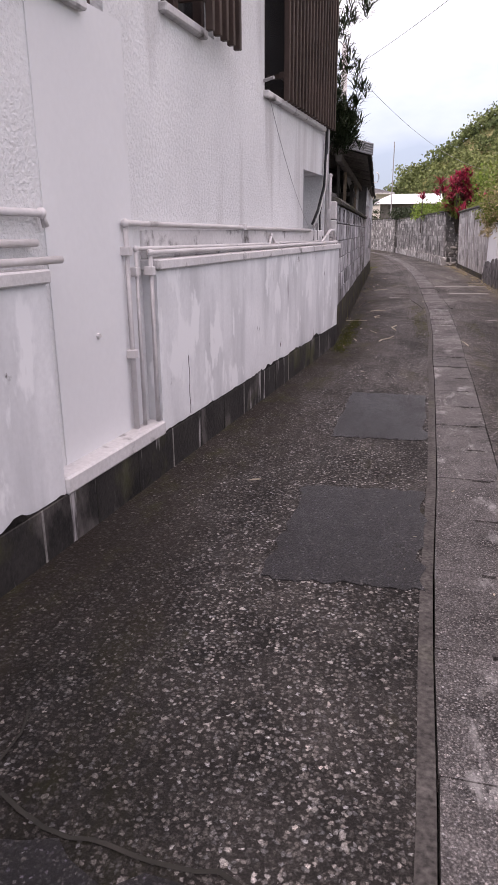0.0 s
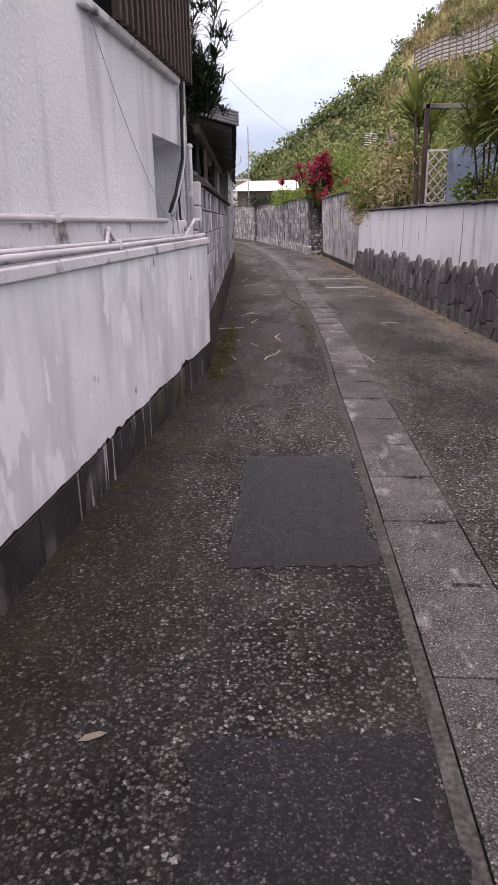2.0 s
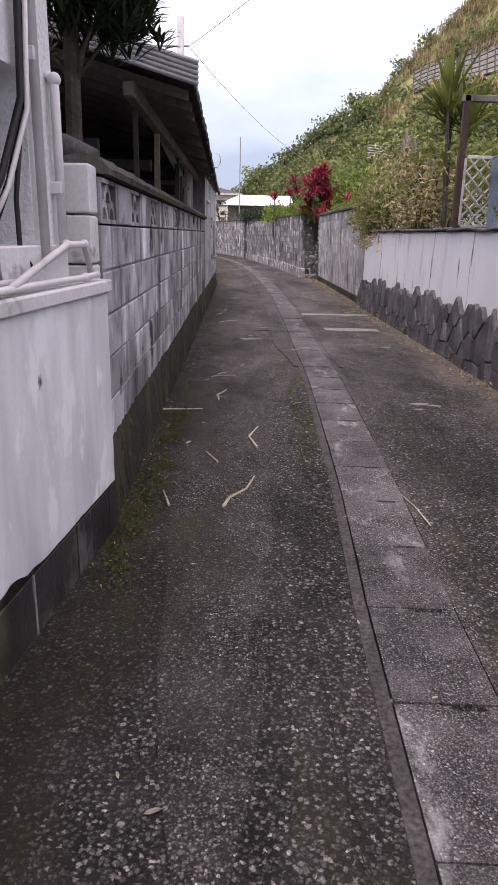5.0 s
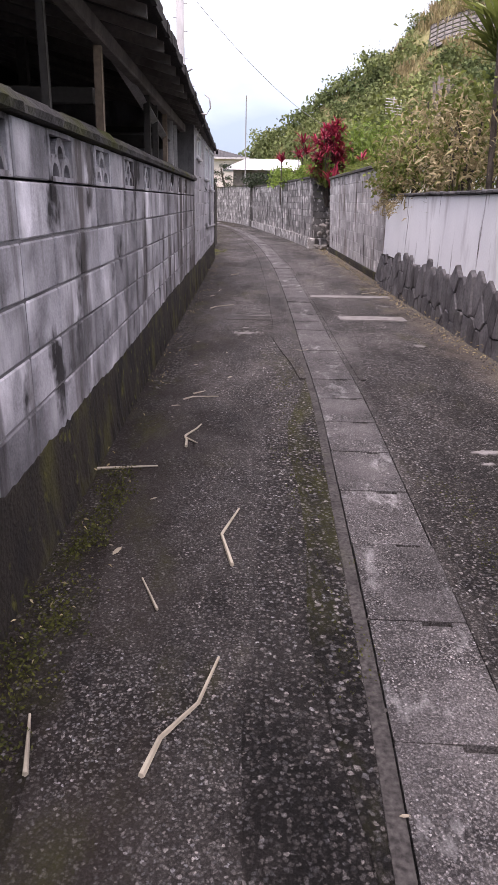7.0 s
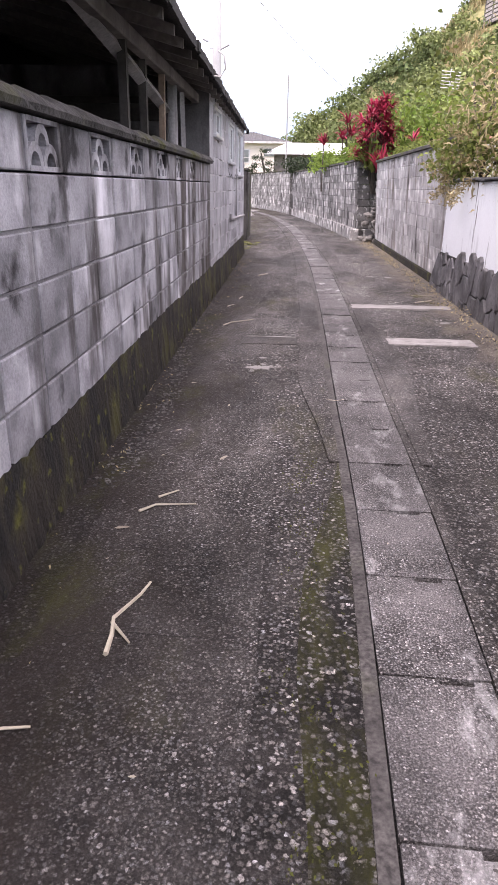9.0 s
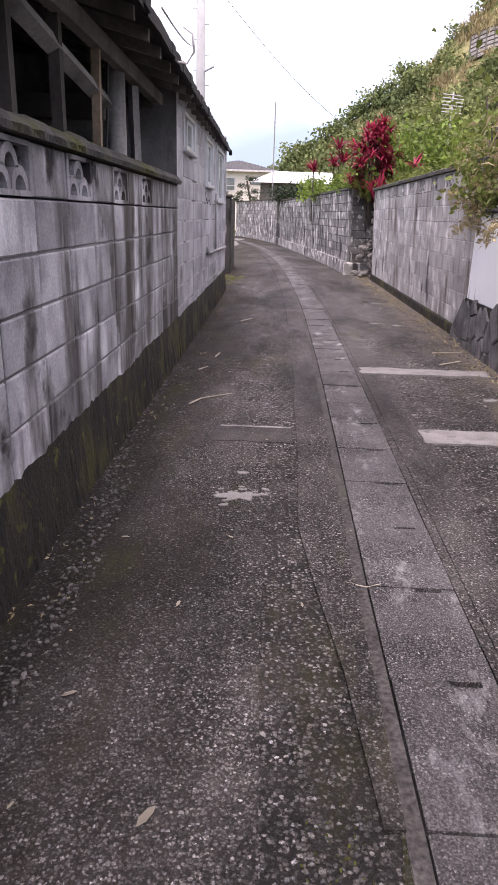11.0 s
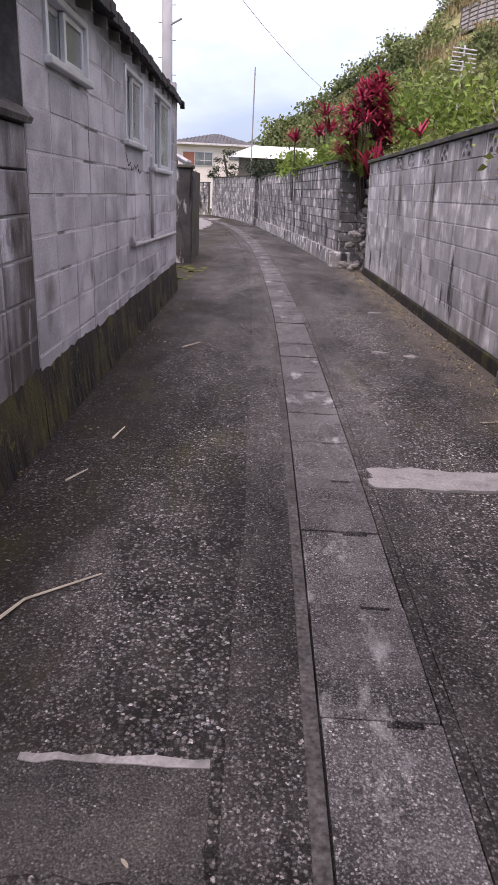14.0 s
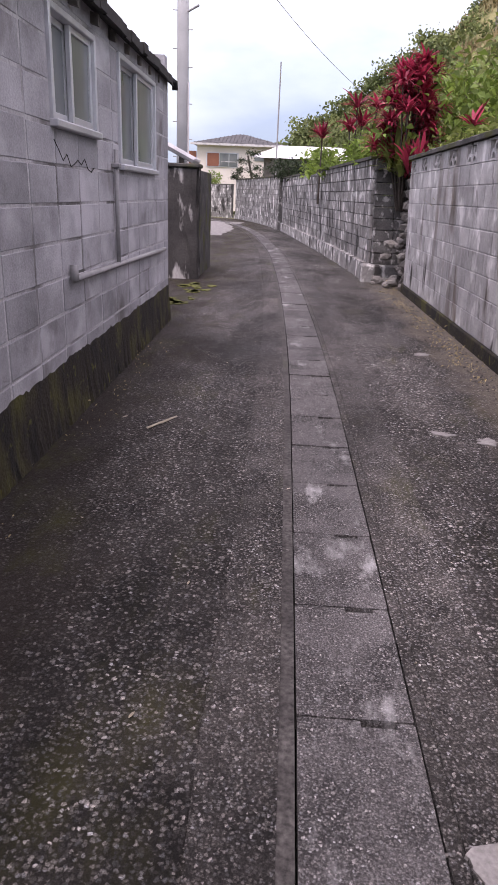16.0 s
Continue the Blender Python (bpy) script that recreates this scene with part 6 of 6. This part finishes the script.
def tiled_house(name, label, x0, x1, y0, y1, base, eave, ridge, wall_material, roof_material, over=0.5):
    h = thing(name, label, "house")
    part("wall", boxed(x0, x1, y0, y1, base, eave), wall_material, h)
    bm = bmesh.new()
    xa, xb, ya, yb = x0 - over, x1 + over, y0 - over, y1 + over
    inset = min(xb - xa, yb - ya) * 0.46
    v = [bm.verts.new(p) for p in ((xa, ya, eave), (xb, ya, eave), (xb, yb, eave), (xa, yb, eave))]
    ym = (ya + yb) / 2
    t = [bm.verts.new(p) for p in ((xa + inset, ym, ridge), (xb - inset, ym, ridge))]
    bm.faces.new((v[0], v[1], t[1], t[0]))
    bm.faces.new((v[1], v[2], t[1]))
    bm.faces.new((v[2], v[3], t[0], t[1]))
    bm.faces.new((v[3], v[0], t[0]))
    bm.faces.new(v[::-1])
    part("roof", bm, roof_material, h)
    bm = bmesh.new()
    n = int((xb - xa) / 0.3)
    for i in range(1, n):
        x = xa + (xb - xa) * i / n
        f = min(1.0, (x - xa) / inset, (xb - x) / inset)
        tube(bm, [(x, ya, eave + 0.02), (x, ya + (ym - ya) * f, eave + (ridge - eave) * f + 0.02)], 0.035, sides=4)
    part("tile_rows", bm, roof_material, h)
    part("fascia", boxed(xa, xb, ya - 0.04, ya, eave - 0.14, eave + 0.02), CAPC, h)
    return h


far_house = tiled_house("far_house", "cream two-storey house with a grey hipped roof", -6.9, -0.2, 75, 83, 0, 5.1, 6.15, CREAM, TILE)
w = part("window", boxed(-6.15, -3.5, 74.93, 75.0, 3.35, 4.45), ALU, far_house)
part("shutter", boxed(-6.05, -5.1, 74.88, 74.93, 3.42, 4.4), SHUTTER, w)
part("pane", boxed(-5.05, -4.3, 74.89, 74.93, 3.42, 4.4), GLASS, w)
part("pane", boxed(-4.25, -3.6, 74.89, 74.93, 3.42, 4.4), GLASS, w)
part("balcony_rail", boxed(-4.9, -3.5, 74.7, 74.76, 3.75, 3.8), CAPC, far_house)
w = part("window", boxed(-2.2, -1.2, 74.93, 75.0, 3.9, 4.5), GLASS, far_house)
side = part("window", boxed(-7.7, -6.95, 74.95, 75.02, 3.4, 4.5), SHUTTER, far_house)
white_shed = thing("white_roof_building", "low building with a bright white metal roof", "house")
part("wall", boxed(-0.9, 3.6, 60, 67, 0, 3.5), WOOD, white_shed)
bm = bmesh.new()
prism(bm, [(-1.6, 59.4, 3.45), (4.2, 59.4, 3.45), (4.2, 63.5, 4.35), (0.0, 63.5, 4.35)], (0, 0.02, 0.06))
part("roof", bm, WHITEROOF, white_shed)
bm = bmesh.new()
prism(bm, [(4.2, 67.5, 3.5), (-1.0, 67.5, 3.5), (0.0, 63.5, 4.35), (4.2, 63.5, 4.35)], (0, 0.02, 0.06))
part("roof", bm, WHITEROOF, white_shed)
tiled_house("garden_house", "low house with a dark grey tiled roof", 5.2, 9.0, 30.5, 36, 1.1, 2.9, 4.1, CREAM, TILE)
tiled_house("red_eave_house", "small white house with a dark red roof edge", 4.6, 7.0, 25.6, 29.0, 1.1, 2.35, 2.9, WHITEROOF, SHUTTER, 0.25)
pine = thing("niwaki_pine", "clipped garden pine with flat dark pads", "tree")
part("trunk", tubed([(-1.5, 57, 0), (-1.4, 57, 2.0), (-1.7, 57, 3.4)], 0.09, 0.05), BARK, pine)
q = random.Random(5)
pads = []
for dx, z, rr in ((-0.5, 2.6, 0.4), (0.35, 2.75, 0.4), (-0.35, 3.1, 0.35), (0.1, 3.55, 0.35), (0.5, 2.35, 0.4), (-0.75, 2.3, 0.35)):
    pads += [(-1.55 + dx + q.gauss(0, rr * 0.5), 57 + q.gauss(0, rr * 0.5), z + q.gauss(0, 0.05)) for _ in range(12)]
foliage("crown", leaves(q, pads, 0.18, 24, 0.12, 3.0), LEAF_D, pine)

# ---- dark conifer beside the white house ----
conifer = thing("podocarpus_tree", "dark narrow-leaved tree between house and shed", "tree")
part("trunk", tubed([(-0.92, 9.0, 0), (-0.9, 9.0, 1.6), (-0.88, 9.02, 3.0), (-0.86, 9.05, 4.6)], 0.055, 0.025), BARK, conifer)
part("trunk", tubed([(-1.1, 8.9, 0), (-1.08, 8.92, 1.6), (-1.05, 8.95, 3.4)], 0.08, 0.05), BARK, conifer)
q = random.Random(31)
tufts = []
for i in range(240):
    a, h = q.uniform(0, 6.28), q.uniform(2.9, 5.0) if i % 3 else q.uniform(2.28, 2.9)
    rr = 0.48 * math.sqrt(q.random()) * (0.8 + 0.3 * math.sin(h * 7.0))
    c = (-0.82 + rr * math.cos(a), 9.05 + rr * math.sin(a), h)
    tufts.append(blades(q, c, 30, 0.13, 0.017, 0.5, 0.3, 0.05, 2))
    if i % 12 == 0:
        part("limb", tubed([(-0.88, 9.02, h - 0.25), ((c[0] - 0.88) / 2, (c[1] + 9.02) / 2, h - 0.1), c], 0.014, 0.006, 5), BARK, conifer)
for i in range(70):
    c = (-0.66 + q.gauss(0, 0.12), 9.1 + q.gauss(0, 0.15), 2.5 + q.gauss(0, 0.13))
    tufts.append(blades(q, c, 30, 0.13, 0.017, 0.5, 0.3, 0.05, 2))
part("limb", tubed([(-0.88, 9.02, 2.2), (-0.75, 9.06, 2.38), (-0.6, 9.1, 2.5)], 0.018, 0.008, 5), BARK, conifer)
foliage("crown", joined(tufts), LEAF_D, conifer)
stump = thing("net_bundle", "dark rolled netting on the wall's end", "bundle")
bm = bmesh.new()
tube(bm, [(-1.25, 8.35, 1.68), (-1.0, 8.33, 1.72), (-0.78, 8.3, 1.7), (-0.68, 8.4, 1.66)], 0.06, 0.05, 9)
part("roll", bm, COPING, stump, "", True)

# ---- hill ----


def hill_z(x, y):
    ridge = 6.7 + 0.66 * x + 0.22 * max(0.0, x - 12) if x > -5 else max(0.0, 3.4 - 0.12 * (-5 - x))
    ridge += 0.8 * min(1.0, max(0.0, (x - 17) / 6.0)) + 0.9 * math.sin(x * 0.21) + 0.5 * math.sin(x * 0.53 + 1)
    start = 90.0 - 40.0 * min(1.0, max(0.0, (x - 4.0) / 14.0))
    t = min(1.0, max(0.0, (y - start) / (110.0 - start)))
    return max(0.0, ridge) * t ** 1.7 - 0.3 + 0.3 * t * math.sin(y * 0.3 + x * 0.4)


bm = bmesh.new()
nx, ny = 64, 44
grid = [[bm.verts.new((-34 + 2.6 * i, 44 + 2.0 * j, hill_z(-34 + 2.6 * i, 44 + 2.0 * j))) for i in range(nx)] for j in range(ny)]
for j in range(ny - 1):
    for i in range(nx - 1):
        bm.faces.new((grid[j][i], grid[j][i + 1], grid[j + 1][i + 1], grid[j + 1][i]))
solid("hill", bm, GRASS, "green and straw-coloured hillside above the lane", "hill", "structure", True)
q = random.Random(77)


def band(x, y):
    """How far up the slope a place lies, across the fall of the hill."""
    return y + 0.7 * (x - 22.5)


def bare(x, y):
    """Open grassy stretches: below the slope frame, and the crest above it."""
    return x > 18.0 + 0.8 * math.sin(y) and (98.0 + math.sin(0.9 * x) < band(x, y) < 102.6 or band(x, y) > 107.5)


def framed(x, y):
    return x > 22.0 and 101.5 < band(x, y) < 108.5


verts, faces = [], []
trees = []
for _ in range(4200):
    x, y = q.uniform(-30, 75), q.uniform(50, 112)
    if x / y > 0.75 or y < 93 - 2.6 * x or y < 52 or framed(x, y) or (bare(x, y) and q.random() < 0.8):
        continue
    trees.append((x, y, hill_z(x, y)))
for x, y, z in trees:
    s = q.uniform(0.8, 1.9)
    cs = [(x + q.gauss(0, s * 0.45), y + q.gauss(0, s * 0.45), z + s * q.uniform(0.1, 1.1)) for _ in range(7)]
    v, f = leaves(q, cs, s * 0.5, 20, 0.27 * s, 1.4)
    k = len(verts)
    verts += v
    faces += [tuple(i + k for i in g) for g in f]
foliage("hill_forest", (verts, faces), FOREST, None, "dense green broad-leaved trees covering the hillside", "forest", "stuff")
verts, faces = [], []
for _ in range(2600):
    x, y = q.uniform(17, 50), q.uniform(80, 111)
    if x / y > 0.7 or not bare(x, y):
        continue
    v, f = blades(q, (x, y, hill_z(x, y)), 16, 1.0, 0.15, 1.0, 0.8, 0.6, 3)
    k = len(verts)
    verts += v
    faces += [tuple(i + k for i in g) for g in f]
foliage("hill_grass", (verts, faces), DRY, None, "tall straw-coloured grass on the slope", "grass", "stuff")
slope = thing("slope_frame", "grey concrete lattice frame holding the slope", "retaining frame", kind="structure")


def frame_node(i, j):
    x, y = 22.6 + 0.8 * i + 0.2 * j, 102.6 - 0.5 * i + 0.8 * j
    return x, y, hill_z(x, y) + 0.3


for i in range(15):
    part("rib", tubed([frame_node(i, j) for j in range(7)], 0.09, sides=5), COPING, slope)
for j in range(7):
    part("rib", tubed([frame_node(i, j) for i in range(15)], 0.09, sides=5), COPING, slope)
bm = bmesh.new()
cells = [[bm.verts.new(Vector(frame_node(i, j)) - Vector((0, 0, 0.02))) for i in range(15)] for j in range(7)]
for j in range(6):
    for i in range(14):
        bm.faces.new((cells[j][i], cells[j][i + 1], cells[j + 1][i + 1], cells[j + 1][i]))
part("fill", bm, RUBBLE, slope, "grey-brown fill between the ribs")

# ---- small litter on the road ----


def stalk(points, w, label="dry broken stalk lying on the asphalt"):
    p = solid("dry_stalk", tubed([(x, y, 0.008 + w * 0.5) for x, y in points], w, w * 0.5, 5), STRAW, label, "stalk", group="dry stalks on the road")
    return p


stalk([(-0.16, 10.6), (-0.165, 10.7), (-0.18, 10.78), (-0.12, 10.92), (-0.1, 11.0)], 0.009)
stalk([(-0.18, 10.76), (-0.1, 10.66)], 0.007)
stalk([(-0.26, 11.55), (-0.2, 11.62), (-0.02, 11.64)], 0.007)
stalk([(-0.2, 11.7), (-0.12, 11.78)], 0.006)
stalk([(0.13, 9.3), (0.08, 9.55), (0.15, 9.8)], 0.009)
stalk([(-0.07, 8.3), (-0.04, 8.42), (0.05, 8.55), (0.1, 8.75)], 0.009)
stalk([(-0.35, 8.3), (-0.4, 8.5)], 0.008)
stalk([(-0.6, 10.25), (-0.28, 10.3)], 0.008)
stalk([(-0.12, 9.0), (-0.2, 9.2)], 0.006)
stalk([(-0.29, 15.75), (-0.22, 15.92), (0.0, 16.1)], 0.007)
stalk([(-0.25, 17.5), (-0.22, 17.7)], 0.006)
stalk([(-0.12, 19.9), (0.02, 20.15), (-0.05, 20.0)], 0.007)
stalk([(-0.35, 16.9), (-0.28, 17.05)], 0.006)
stalk([(0.62, 13.3), (0.7, 13.27), (0.76, 13.3)], 0.0025, "thin grass stem on the gutter lid")
stalk([(0.95, 8.1), (0.93, 8.35), (0.9, 8.5)], 0.004)
stalk([(1.95, 17.5), (2.2, 17.7)], 0.008)
stalk([(2.0, 18.1), (2.35, 18.2)], 0.006)


def fallen_leaf(x, y, s, a):
    bm = bmesh.new()
    pts = [(-0.5, 0, 0), (-0.2, 0.16, 0.04), (0.25, 0.14, 0.05), (0.5, 0, 0.02), (0.25, -0.14, 0.05), (-0.2, -0.16, 0.04)]
    vs = [bm.verts.new(Vector(p) * s) for p in pts]
    bm.faces.new(vs)
    bmesh.ops.solidify(bm, geom=bm.faces[:], thickness=0.002)
    ob = solid("fallen_leaf", bm, STRAW, "dry curled leaf lying on the asphalt", "leaf", group="fallen leaves")
    ob.matrix_basis = pose(x, y, 0.008, 0, 0, a)


for x, y, s, a in ((-0.66, 3.35, 0.08, 20), (-0.33, 9.4, 0.07, 70), (-0.3, 11.4, 0.07, 10), (-0.25, 9.9, 0.04, 40), (-0.3, 13.6, 0.04, 0), (0.0, 13.1, 0.04, 80), (0.05, 12.2, 0.07, 60), (-0.25, 12.6, 0.05, 30), (0.55, 8.2, 0.03, 0), (0.1, 5.9, 0.03, 0), (-0.2, 6.4, 0.05, 20), (-0.3, 20.1, 0.05, 60)):
    fallen_leaf(x, y, s, a)
for i in range(110):
    fallen_leaf(r.uniform(-0.5, 2.3), r.uniform(1.5, 27), r.uniform(0.012, 0.032), r.uniform(0, 180))
